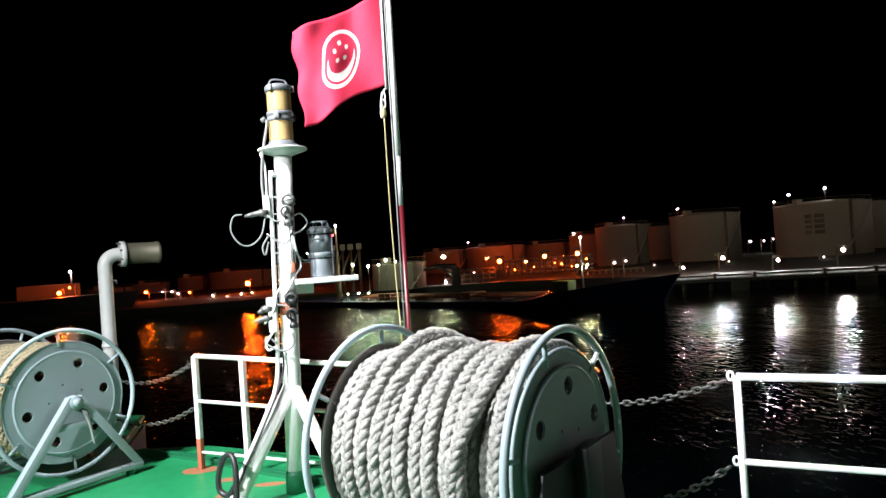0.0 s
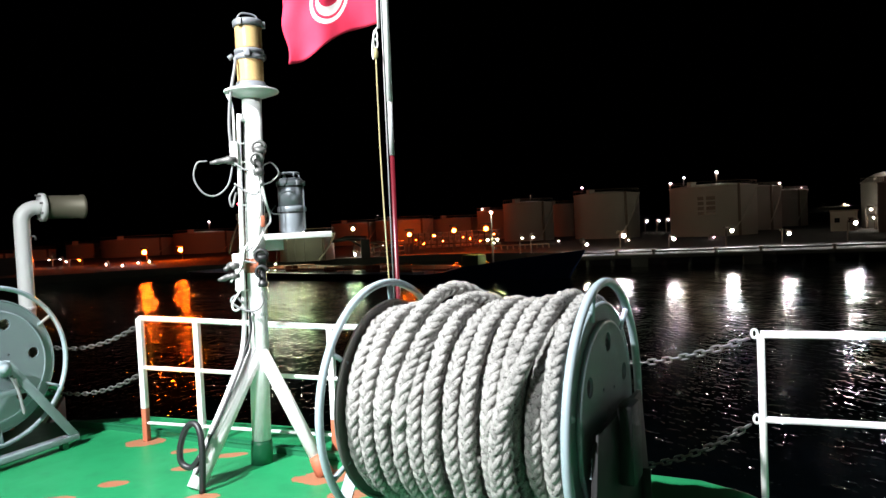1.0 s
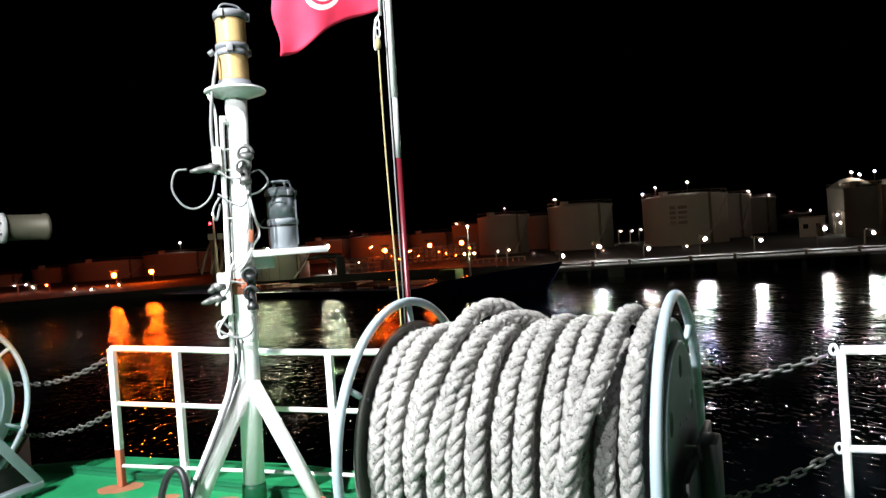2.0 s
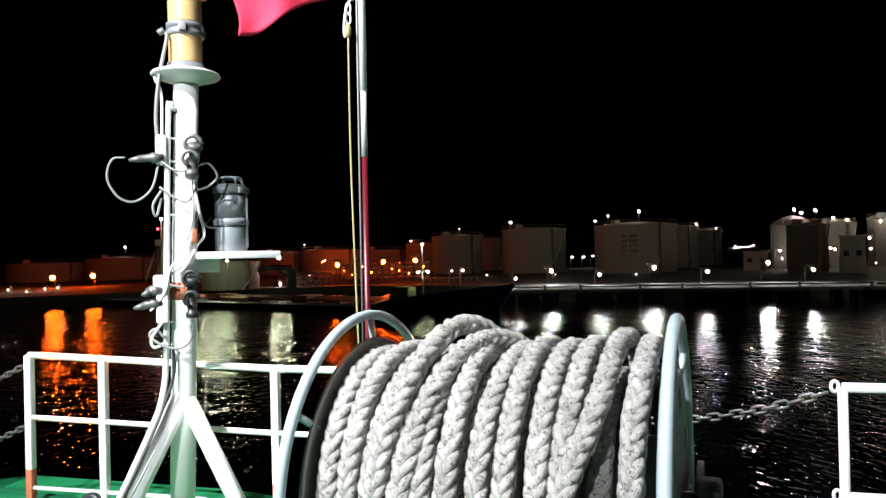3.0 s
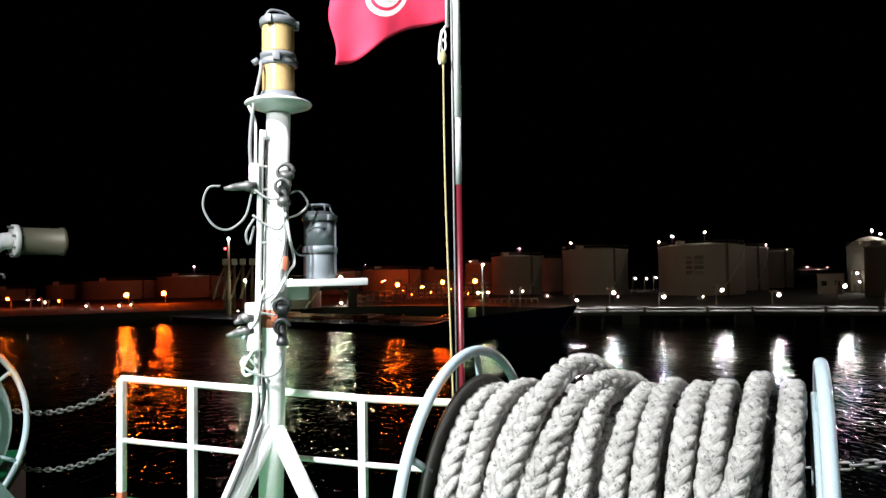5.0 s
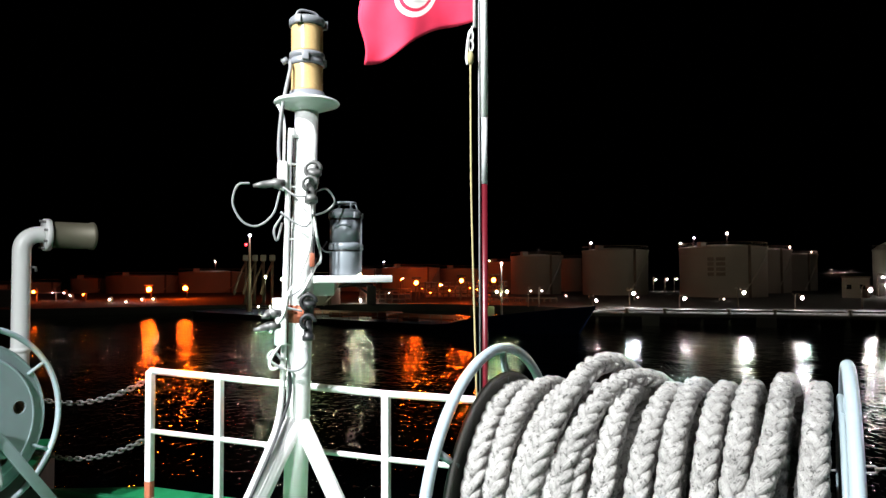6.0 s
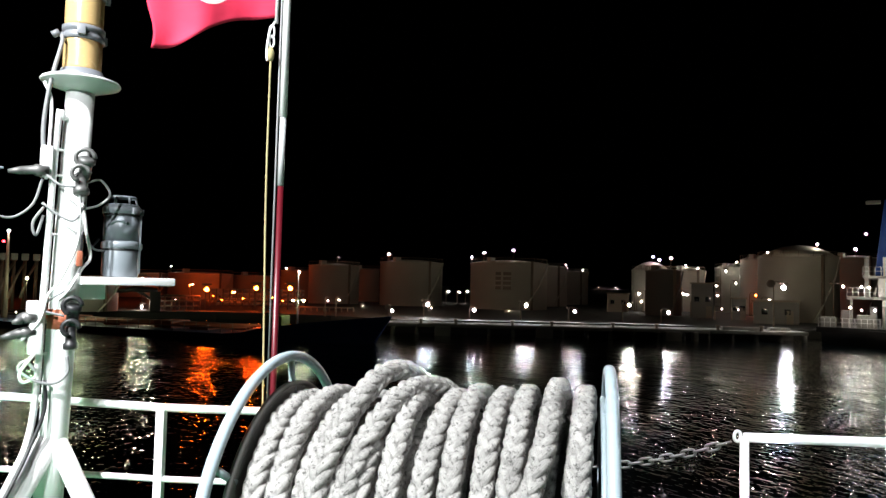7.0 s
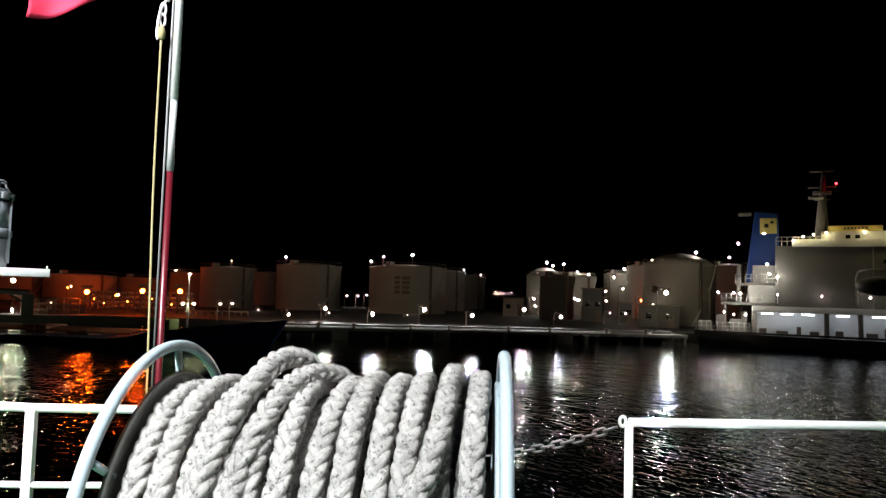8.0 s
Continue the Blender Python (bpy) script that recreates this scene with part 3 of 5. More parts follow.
def rope_on_reel(m, width, zc, r_in, r_out, turns, rho, material, label, seed, tail=True):
    """A filled reel: one layer of turns whose outer radius grows from r_in to r_out along the shaft."""
    rng = random.Random(seed)
    ob = thing("mooring_rope", m @ pose(0, 0, zc), label, "rope", "mooring ropes")
    step = (width - 0.045 - 2 * rho) / (turns - 1)

    def wound(x):
        return r_in + (r_out - r_in) * x / width - rho

    for i in range(turns):
        x0 = 0.02 + rho + i * step + rng.uniform(-0.009, 0.009)
        amp, ph, lean = rng.uniform(0.003, 0.008), rng.uniform(0, 6.28), rng.uniform(-0.012, 0.012)
        lift, lift2 = rng.uniform(-0.018, 0.012), rng.uniform(-0.008, 0.008)
        over = tail and i == turns - 2
        if over:
            lift += 0.022
        pts = []
        for k in range(97):
            a = 2 * math.pi * k / 96
            # the last turn but one lies across its neighbour on the near side
            cross = 0.15 * (1 / (1 + math.exp(-5.0 * (a - math.pi + 1.1))) - 1) if over else 0.0
            x = x0 + cross + amp * math.sin(3 * a + ph) + lean * math.sin(a * 0.5 - 0.6) + step * 0.7 * (a / 6.283 - 0.5) * (0 < i < turns - 2)
            pts.append((x, a - math.pi, wound(x) + lift + lift2 * math.sin(a + ph)))
        rope_turn("rope_turn", pts, m, material, rho * rng.uniform(0.96, 1.05), rng, ob)
    # lower layer seen between the turns
    mean = (r_in + r_out) / 2 - rho
    rope_turn("rope_turn", [(0.06 + (width - 0.12) * k / 700, k * 0.1, mean - 2.1 * rho) for k in range(701)], m, material, rho, rng, ob)
    if tail:
        # the end of the rope climbs over its neighbours, one length on top of another
        for xs, up, size in ((0.345, 0.088, 1.05), (0.43, 0.035, 1.0)):
            r = wound(xs)
            ctrl = [(xs - 0.11, -1.5, r - 0.01), (xs - 0.085, -1.08, r + 0.12 * up), (xs - 0.055, -0.7, r + 0.42 * up), (xs - 0.015, -0.36, r + 0.82 * up),
                    (xs + 0.03, -0.06, r + up), (xs + 0.08, 0.16, r + 0.72 * up), (xs + 0.12, 0.4, r + 0.05 * up)]
            rope_turn("rope_tail", [tuple(v) for v in smooth_line(ctrl, 10)], m, material, rho * size, rng, ob)
    return ob


MAIN = pose(0.099, 3.919, 0, 0, 0, -36.1)
reel(MAIN, 1.062, 0.7995, 0.574, "blue-grey steel mooring reel full of thick pale rope", 25, 0.07, (3, 43), True)
rope_on_reel(MAIN, 1.062, 0.7995, 0.474, 0.542, 12, 0.0435, ROPE, "thick off-white plaited mooring rope wound on the reel", 4)
PORT = pose(-2.775, 5.98, 0, 0, 0, -33) @ pose(-1.046, 0, 0)
reel(PORT, 1.046, 0.74, 0.596, "blue-grey steel mooring reel with yellowed rope", 10, 0.13, (20, -4))
rope_on_reel(PORT, 1.046, 0.74, 0.49, 0.49, 11, 0.0435, OLDROPE, "yellowed plaited mooring rope wound on the reel", 9, False)

# ---------------------------------------------------------------- light mast
FOOT, HEAD = Vector((-0.785, 5.519, 0.0)), Vector((-0.714, 5.517, 2.64))


def mast_at(z, dx=0.0, dy=0.0):
    return FOOT.lerp(HEAD, z / 2.64) + Vector((dx, dy, 0))


MAST = thing("light_mast", pose(*FOOT), "white tubular tripod light mast with cables and sockets", "mast")
part("column", sweep(B(), [mast_at(0.15), mast_at(0.86), mast_at(1.6), mast_at(2.64)], 0.068, 24), MASTWHITE, MAST)
part("socket", sweep(B(), [mast_at(-0.0), mast_at(0.14), mast_at(0.17)], [0.078, 0.076, 0.07], 24), GREENBASE, MAST, "green painted mast foot")
part("paint_band", sweep(B(), [mast_at(1.37), mast_at(1.47)], 0.0695, 24), OXIDE, MAST, "red-oxide touch-up band")
part("paint_patch", box(B(), tuple(mast_at(1.73, 0.058, -0.03)), (0.03, 0.05, 0.08), 0, 0.008), OXIDE, MAST)
for fx, fy, ox in ((-0.322, 5.134, True), (-1.165, 5.11, False), (-0.85, 6.15, False)):
    top = mast_at(0.84)
    foot = Vector((fx, fy, 0.0))
    leg = part("leg", sweep(B(), [along(foot, top, 0.13 if ox else 0.0), top], 0.046 if fx > -1 else 0.056, 18), MASTWHITE, MAST)
    if ox:
        part("leg_foot", sweep(B(), [foot, along(foot, top, 0.1), along(foot, top, 0.14)], [0.062, 0.056, 0.049], 18), OXIDE, leg, "red-oxide primed leg foot")
part("disc", lathe(B(), [(0.05, -0.05), (0.10, -0.03), (0.185, 0.0), (0.19, 0.008), (0.185, 0.016), (0.02, 0.02)], 40, pose(*HEAD)), MASTWHITE, MAST, "round white lamp platform")
# shelf with bracket
SH0, SH1 = mast_at(1.62), Vector((-0.25, 5.735, 1.62))
ang = math.degrees(math.atan2(SH1.y - SH0.y, SH1.x - SH0.x))
mid = along(SH0, SH1, 0.54)
part("shelf", box(B(), (mid.x, mid.y, 1.618), ((SH1 - SH0).length * 0.93, 0.20, 0.042), ang, 0.006), MASTWHITE, MAST, "white lantern shelf")
part("gusset", box(B(), tuple(along(SH0, SH1, 0.22) - Vector((0, 0, 0.06))), (0.16, 0.012, 0.08), ang, 0.002), MASTWHITE, MAST)
# conduit pipe on stand-offs
CON = Vector((-0.085, -0.075, 0))
part("conduit", sweep(B(), smooth_line([(-1.16, 5.10, 0.10), (-1.09, 5.17, 0.28), (-0.99, 5.26, 0.50), (-0.905, 5.345, 0.70), (-0.865, 5.40, 0.82), mast_at(1.02) + CON, mast_at(1.5) + CON, mast_at(2.40) + CON,
     mast_at(2.445) + CON * 0.9 + Vector((0.012, 0, 0)), mast_at(2.445) + CON * 0.4], 6), 0.016, 10), MASTWHITE, MAST, "white cable conduit")
for z in (1.25, 1.45, 1.85, 2.15, 2.28):
    part("clip", sweep(B(), [mast_at(z) + CON * 1.1, mast_at(z)], 0.007, 6), MASTWHITE, MAST)


def socket_box(z, dx, dy, s, mat, tilt):
    """A cable socket with a hinged round cap."""
    p = mast_at(z + 0.11, dx, dy)
    body = part("cable_socket", lathe(B(), [(0.024 * s, -0.06), (0.03 * s, -0.05), (0.03 * s, 0.02), (0.042 * s, 0.03), (0.042 * s, 0.055), (0.03 * s, 0.06)], 18, Matrix.Translation(p) @ pose(0, 0, 0, tilt, 0, 20)), mat, MAST, "weathered grey cable socket")
    part("cap", sweep(B(), [p + Vector((0.045 * s * math.cos(a), -0.035, 0.05 + 0.045 * s * math.sin(a))) for a in [k * 0.5 for k in range(10)]], 0.012, 8), mat, body)
    return body


socket_box(2.08, 0.055, -0.085, 1.0, GALV, 25)
socket_box(1.33, 0.05, -0.08, 0.95, BLACK, 15)
socket_box(2.0, 0.04, -0.09, 0.9, GALV, 160)
socket_box(1.22, 0.05, -0.085, 0.85, BLACK, 170)
part("junction_box", box(B(), tuple(mast_at(2.21, -0.12, -0.09)), (0.05, 0.06, 0.16), 15, 0.01), MASTWHITE, MAST)
part("junction_box", box(B(), tuple(mast_at(1.46, -0.12, -0.09)), (0.06, 0.07, 0.11), 15, 0.01), MASTWHITE, MAST)
part("junction_box", box(B(), tuple(mast_at(1.33, -0.105, -0.10)), (0.06, 0.05, 0.16), 15, 0.01), MASTWHITE, MAST)
for z, L in ((2.05, 0.16), (1.25, 0.13), (1.32, 0.09)):
    p = mast_at(z + 0.11, -0.11, -0.10)
    part("plug", sweep(B(), [p, p + Vector((-0.05, -0.02, 0)), p + Vector((-0.06, -0.02, 0)), p + Vector((-L * 0.7, -0.05, -0.012)), p + Vector((-L, -0.06, -0.02))], [0.03, 0.03, 0.022, 0.02, 0.009], 12), GALV, MAST, "grey cable plug")


def cable(pts, r, mat, n=8):
    return part("cable", sweep(B(), smooth_line(pts, n), r, 7), mat, MAST, "", 80)


def mz(z, dx=0.0, dy=0.0):
    return mast_at(z + 0.12, dx * 0.8, dy)


# loops that hang from the upper sockets
cable([mz(2.035, -0.36, -0.16), mz(2.02, -0.44, -0.17), mz(1.92, -0.47, -0.16), mz(1.82, -0.40, -0.15), mz(1.80, -0.30, -0.13), mz(1.87, -0.20, -0.12), mz(2.0, -0.16, -0.11)], 0.0062, CABLE)
cable([mz(2.0, 0.08, -0.06), mz(2.02, 0.16, -0.05), mz(1.95, 0.22, -0.04), mz(1.89, 0.16, -0.05), mz(1.86, 0.06, -0.08)], 0.0062, CABLE)
cable([mz(2.02, -0.14, -0.12), mz(1.97, -0.05, -0.14), mz(1.97, 0.03, -0.12)], 0.0062, CABLE)
cable([mz(1.88, -0.15, -0.11), mz(1.82, -0.05, -0.12), mz(1.80, 0.03, -0.11), mz(1.88, 0.08, -0.08)], 0.0062, CABLE)
cable([mz(1.82, -0.14, -0.1), mz(1.72, -0.17, -0.11), mz(1.78, -0.19, -0.12), mz(1.86, -0.14, -0.11)], 0.007, CABLE)
# runs that wander down the column
cable([mz(1.90, 0.07, -0.05), mz(1.75, 0.10, -0.03), mz(1.62, 0.13, 0.0), mz(1.56, 0.09, -0.04), mz(1.45, 0.03, -0.10), mz(1.40, -0.02, -0.11)], 0.0085, MASTWHITE)
cable([mz(1.95, 0.05, -0.10), mz(1.7, 0.06, -0.09), mz(1.5, -0.02, -0.1), mz(1.42, -0.08, -0.11), mz(1.30, -0.11, -0.12), mz(1.2, -0.2, -0.13)], 0.0075, MASTWHITE)
cable([mz(1.62, 0.1, -0.02), mz(1.48, 0.05, -0.08), mz(1.40, -0.07, -0.1), mz(1.35, -0.1, -0.11), mz(1.32, 0.02, -0.11)], 0.0062, CABLE)
cable([mz(1.12, 0.05, -0.1), mz(1.04, 0.06, -0.1), mz(0.99, 0.0, -0.11), mz(1.0, -0.1, -0.12), mz(1.06, -0.2, -0.13), mz(1.1, -0.17, -0.12), mz(1.05, -0.11, -0.11)], 0.008, CABLE)
cable([mz(1.14, -0.12, -0.12), mz(1.05, -0.19, -0.13), mz(1.0, -0.17, -0.13), mz(1.02, -0.11, -0.11)], 0.008, MASTWHITE)
cable([mz(1.0, -0.06, -0.09), mz(0.85, -0.05, -0.09), (-0.85, 5.385, 0.80), (-0.885, 5.33, 0.70), (-0.97, 5.24, 0.5), (-1.075, 5.15, 0.28), (-1.145, 5.08, 0.1)], 0.009, BLACK)
cable([mz(2.75, -0.125, -0.06), mz(2.7, -0.12, -0.08), mz(2.5, -0.16, -0.1), mz(2.3, -0.18, -0.1), mz(2.15, -0.17, -0.1), mz(2.08, -0.15, -0.1)], 0.010, CABLE)
cable([mz(2.5, -0.2, -0.06), mz(2.4, -0.15, -0.09), mz(2.2, -0.14, -0.1), mz(2.0, -0.14, -0.11)], 0.008, MASTWHITE)
cable([mz(1.72, 0.17, 0.07), mz(1.66, 0.12, 0.02), mz(1.6, 0.08, -0.02), mz(1.75, 0.08, -0.05)], 0.006, BLACK)
cable([mz(1.66, 0.22, 0.1), mz(1.67, 0.14, 0.03), mz(1.76, 0.09, -0.02), mz(1.84, 0.08, -0.03)], 0.006, CABLE)


def all_round_light():
    """Two amber lenses one over the other between grey bands."""
    z = HEAD.z + 0.02
    m = pose(HEAD.x, HEAD.y, z)
    ob = thing("signal_lantern", m, "two-tier amber signal lantern with grey clamp bands", "lantern")
    part("base", lathe(B(), [(0.12, 0), (0.12, 0.025), (0.10, 0.035), (0.10, 0.05)], 32, m), LAMPGREY, ob)
    for z0 in (0.05, 0.28):
        prof = [(0.088, z0)] + [(0.090 + 0.0025 * (k % 2), z0 + 0.155 * (k + 0.5) / 22) for k in range(22)] + [(0.088, z0 + 0.155)]
        part("lens", lathe(B(), prof, 36, m), LENS, ob, "amber ribbed lens", 50)
    part("clamp_band", lathe(B(), [(0.09, 0.203), (0.101, 0.207), (0.101, 0.232), (0.094, 0.236), (0.094, 0.248), (0.102, 0.252), (0.102, 0.276), (0.09, 0.281)], 36, m), LAMPGREY, ob)
    part("cap", lathe(B(), [(0.09, 0.434), (0.103, 0.438), (0.105, 0.47), (0.098, 0.482), (0.07, 0.492), (0.0, 0.498)], 36, m), LAMPGREY, ob)
    for k, zz in ((0, 0.455), (2.1, 0.455), (4.2, 0.455), (0.4, 0.24), (2.5, 0.24), (4.6, 0.24)):
        c = Vector((0.108 * math.cos(k - 2), 0.108 * math.sin(k - 2), zz))
        part("buckle", box(B(), tuple(c), (0.022, 0.04, 0.045), math.degrees(k - 2), 0.005, m), LAMPGREY, ob)
    part("handle", sweep(B(), [m @ Vector(p) for p in smooth_line([(-0.07, -0.03, 0.485), (-0.045, -0.03, 0.525), (0.0, -0.02, 0.53), (0.05, 0.0, 0.52), (0.07, 0.0, 0.49)], 5)], 0.007, 8), LAMPGREY, ob)
    p = m @ Vector((-0.11, -0.03, 0.235))
    part("cable_gland", sweep(B(), [p, p + Vector((-0.03, 0, -0.02))], 0.018, 10), LAMPGREY, ob)


all_round_light()


def stern_light():
    m = pose(-0.495, 5.655, 1.641)
    ob = thing("stern_lantern", m, "light grey cylindrical stern lantern standing on the mast shelf", "lantern")
    part("body", lathe(B(), [(0.088, 0), (0.092, 0.006), (0.092, 0.15), (0.090, 0.155)], 32, m), LANTERNGREY, ob)
    part("housing", lathe(B(), [(0.090, 0.19), (0.090, 0.35)], 32, m), LANTERNGREY, ob)
    for z in (0.155, 0.345):
        part("band", lathe(B(), [(0.09, z - 0.004), (0.099, z), (0.099, z + 0.034), (0.09, z + 0.04)], 32, m), LANTERNGREY, ob)
        part("seal", lathe(B(), [(0.0925, z - 0.014), (0.095, z - 0.012), (0.095, z - 0.004), (0.0925, z - 0.002)], 32, m), BLACK, ob, "black rubber seal")
    part("cap", lathe(B(), [(0.092, 0.385), (0.085, 0.395), (0.06, 0.40), (0.0, 0.402)], 32, m), LANTERNGREY, ob)
    part("guard", sweep(B(), [m @ Vector((0.065 * math.cos(a), 0.065 * math.sin(a), 0.435)) for a in [k * math.pi / 8 for k in range(16)]], 0.007, 6, True), LANTERNGREY, ob)
    for k in range(6):
        a = k * math.pi / 3
        part("guard_post", sweep(B(), [m @ Vector((0.075 * math.cos(a), 0.075 * math.sin(a), 0.395)), m @ Vector((0.065 * math.cos(a), 0.065 * math.sin(a), 0.435))], 0.006, 6), LANTERNGREY, ob)
    for a, z in ((-2.4, 0.36), (0.3, 0.36), (-2.4, 0.17), (0.3, 0.17), (-0.9, 0.36)):
        part("buckle", box(B(), (0.103 * math.cos(a), 0.103 * math.sin(a), z), (0.018, 0.03, 0.035), math.degrees(a), 0.004, m), LAMPGREY, ob)
    part("rod", sweep(B(), [m @ Vector((0.096, -0.03, 0.02)), m @ Vector((0.096, -0.03, 0.36))], 0.006, 6), LANTERNGREY, ob)
    part("vent_hood", sweep(B(), [m @ Vector((0.09 * math.cos(a), 0.09 * math.sin(a), 0.285 + 0.02 * math.sin((a + 2.2) * 3))) for a in [-2.2 + k * 0.12 for k in range(9)]], 0.009, 8), LANTERNGREY, ob)


stern_light()

# ---------------------------------------------------------------- flag staff and ensign


def staff(z, dx=0.0, dy=0.0):
    return Vector((0.1985 + 0.0058 * z + dx, 4.822 + 0.01584 * z + dy, z))


POLE = thing("flag_staff", pose(*staff(0)), "slim flag staff, white above and dark red below", "flag staff")
part("upper_pole", sweep(B(), [staff(2.44), staff(3.9)], 0.02, 16), WHITE, POLE, "white painted upper pole")
part("middle_pole", sweep(B(), [staff(2.1), staff(2.44)], 0.017, 16), POLESTEEL, POLE, "scuffed bare steel length")
part("lower_pole", sweep(B(), [staff(0.0), staff(2.1)], 0.0155, 16), POLEDARK, POLE, "dark red varnished lower pole")
part("truck", lathe(B(), [(0.02, 0), (0.035, 0.01), (0.035, 0.03), (0.01, 0.045)], 16, pose(*staff(3.9))), WHITE, POLE)
part("cleat", box(B(), tuple(staff(1.0, -0.03, -0.02)), (0.03, 0.02, 0.12), 0, 0.006), GALV, POLE)
hal = thing("halyard", pose(*staff(0.95, -0.05, -0.01)), "thin yellow flag halyard with a white toggle", "halyard")
part("line", sweep(B(), smooth_line([staff(0.95, -0.045, -0.02), staff(1.5, -0.06, -0.03), staff(2.1, -0.073, -0.03), staff(2.72, -0.075, -0.03)], 8), 0.0048, 7), YELLOWROPE, hal)
part("fall", sweep(B(), [staff(0.95, -0.027, -0.012), staff(2.4, -0.028, -0.012), staff(3.85, -0.026, -0.01)], 0.0045, 7), CABLE, hal)
part("knot", lathe(B(), [(0.006, 0), (0.016, 0.015), (0.018, 0.045), (0.008, 0.07)], 10, pose(*staff(2.70, -0.075, -0.03))), YELLOWROPE, hal)
for k in range(2):
    c = staff(2.80 + 0.05 * k, -0.072, -0.03)
    part("snap_hook", sweep(B(), [c + Vector((0.012 * math.cos(a), 0.004, 0.03 * math.sin(a))) for a in [j * math.pi / 5 for j in range(10)]], 0.005, 6, True), WHITE, hal)
part("toggle_line", sweep(B(), smooth_line([staff(2.90, -0.06, -0.02), staff(2.84, -0.085, -0.03), staff(2.74, -0.095, -0.03), staff(2.70, -0.09, -0.03)], 5), 0.006, 6), WHITE, hal)


def ensign():
    nu, nv = 46, 30
    bm = B()
    uvl = bm.loops.layers.uv.new("UVMap")
    grid = []
    for j in range(nv + 1):
        v = j / nv
        row = []
        for i in range(nu + 1):
            u = i / nu
            hoist = staff(2.93 + 0.62 * v, -0.05, -0.01)
            drop = -0.20 * u - 0.05 * u * u + 0.03 * math.sin(5 * u + 1.0) * u
            fold = 0.04 * math.sin(7.5 * u - 2.1 * v + 0.6) * min(1, 3 * u) + 0.012 * math.sin(17 * u + 3 * v) * u
            p = hoist + Vector((-0.56 * u - 0.05 * u * v + 0.012 * math.sin(14 * v) * u, -0.10 * u + fold, drop + 0.02 * math.sin(6 * u + 3 * v) * u))
            row.append((bm.verts.new(p), (u, v)))
        grid.append(row)
    for j in range(nv):
        for i in range(nu):
            q = (grid[j][i], grid[j][i + 1], grid[j + 1][i + 1], grid[j + 1][i])
            f = bm.faces.new([a[0] for a in q])
            for lp, a in zip(f.loops, q):
                lp[uvl].uv = (1 - a[1][0], a[1][1])
    ob = thing("ensign", pose(*staff(2.93)), "drooping red ensign with white ring, crescent and stars", "flag")
    cloth = part("cloth", bm, FLAG, ob, "", 180)
    cloth.modifiers.new("thickness", "SOLIDIFY").thickness = 0.002
    part("hoist_tape", sweep(B(), [staff(2.90, -0.05, -0.01), staff(3.57, -0.05, -0.01)], 0.009, 8), WHITE, ob, "white hoist tape")


ensign()

# ---------------------------------------------------------------- vent, rubber loop, fairlead


def gooseneck_vent():
    x, y, z = -3.40, 8.08, 2.02
    ob = thing("tank_vent", pose(x, y, 0), "white gooseneck tank vent with a gauze flame arrester", "vent")
    d = Vector((0.80, 0.60, 0)).normalized()
    p = Vector((x, y, 0))
    bend = [p + d * (0.145 - 0.145 * math.cos(a)) + Vector((0, 0, z - 0.145 + 0.145 * math.sin(a))) for a in [k * math.pi / 16 for k in range(9)]]
    part("pipe", sweep(B(), [p, p + Vector((0, 0, 0.98)), p + Vector((0, 0, 1.2))] + bend + [bend[-1] + d * 0.03], 0.075, 20), WHITE, ob)
    part("collar", sweep(B(), [p + Vector((0, 0, 0.96)), p + Vector((0, 0, 1.0))], 0.083, 20), WHITE, ob)
    q = bend[-1] + d * 0.03
    part("flange", sweep(B(), [q, q + d * 0.02, q + d * 0.026, q + d * 0.046], 0.148, 28), WHITE, ob, "bolted white pipe flange", 20)
    up = Vector((0, 0, 1))
    sd = d.cross(up)
    for k in range(8):
        a = k * math.pi / 4 + 0.3
        c = q + (sd * math.cos(a) + up * math.sin(a)) * 0.132
        part("bolt", sweep(B(), [c - d * 0.028, c + d * 0.06], 0.011, 6), GALV, ob)
    part("gauze", sweep(B(), [q + d * 0.046, q + d * 0.07, q + d * 0.39, q + d * 0.395, q + d * 0.425, q + d * 0.435], [0.122, 0.124, 0.124, 0.133, 0.133, 0.11], 28), VENTMESH, ob, "dull brass gauze drum", 25)
    part("drain", sweep(B(), [p + Vector((0.08, 0.0, 1.72)), p + Vector((0.12, 0.0, 1.72)), p + Vector((0.125, 0, 1.68))], 0.012, 8), GALV, ob)


gooseneck_vent()
bm = B()
sweep(bm, smooth_line([(-1.10, 5.02, 0.0), (-1.09, 5.03, 0.22), (-1.10, 5.06, 0.37), (-1.14, 5.1, 0.43), (-1.20, 5.13, 0.40), (-1.25, 5.15, 0.28), (-1.25, 5.15, 0.17), (-1.18, 5.12, 0.14), (-1.11, 5.09, 0.22)], 7), 0.021, 12)
solid("rubber_loop", bm, BLACK, "black rubber hose loop standing on the deck", "hose")
bm = B()
arch = smooth_line([(1.69, 2.94, 0.0), (1.70, 2.935, 0.32), (1.76, 2.91, 0.43), (1.90, 2.84, 0.46), (2.5, 2.54, 0.46), (2.64, 2.47, 0.43), (2.70, 2.44, 0.32), (2.71, 2.435, 0.0)], 7)
sweep(bm, arch, 0.032, 14)
solid("guard_hoop", bm, WHITE, "low white tubular guard hoop on the deck", "guard hoop")

# ---------------------------------------------------------------- water and shore
bm = B()
bmesh.ops.create_grid(bm, x_segments=1, y_segments=1, size=2500, matrix=Matrix.Translation((0, 0, WATER)))
solid("water", bm, WATERMAT, "dark rippled harbour water at night", "water", kind="structure", smooth=0)
SEE = Vector((-0.42, 1.3, 1.62))
YARD = -3.3


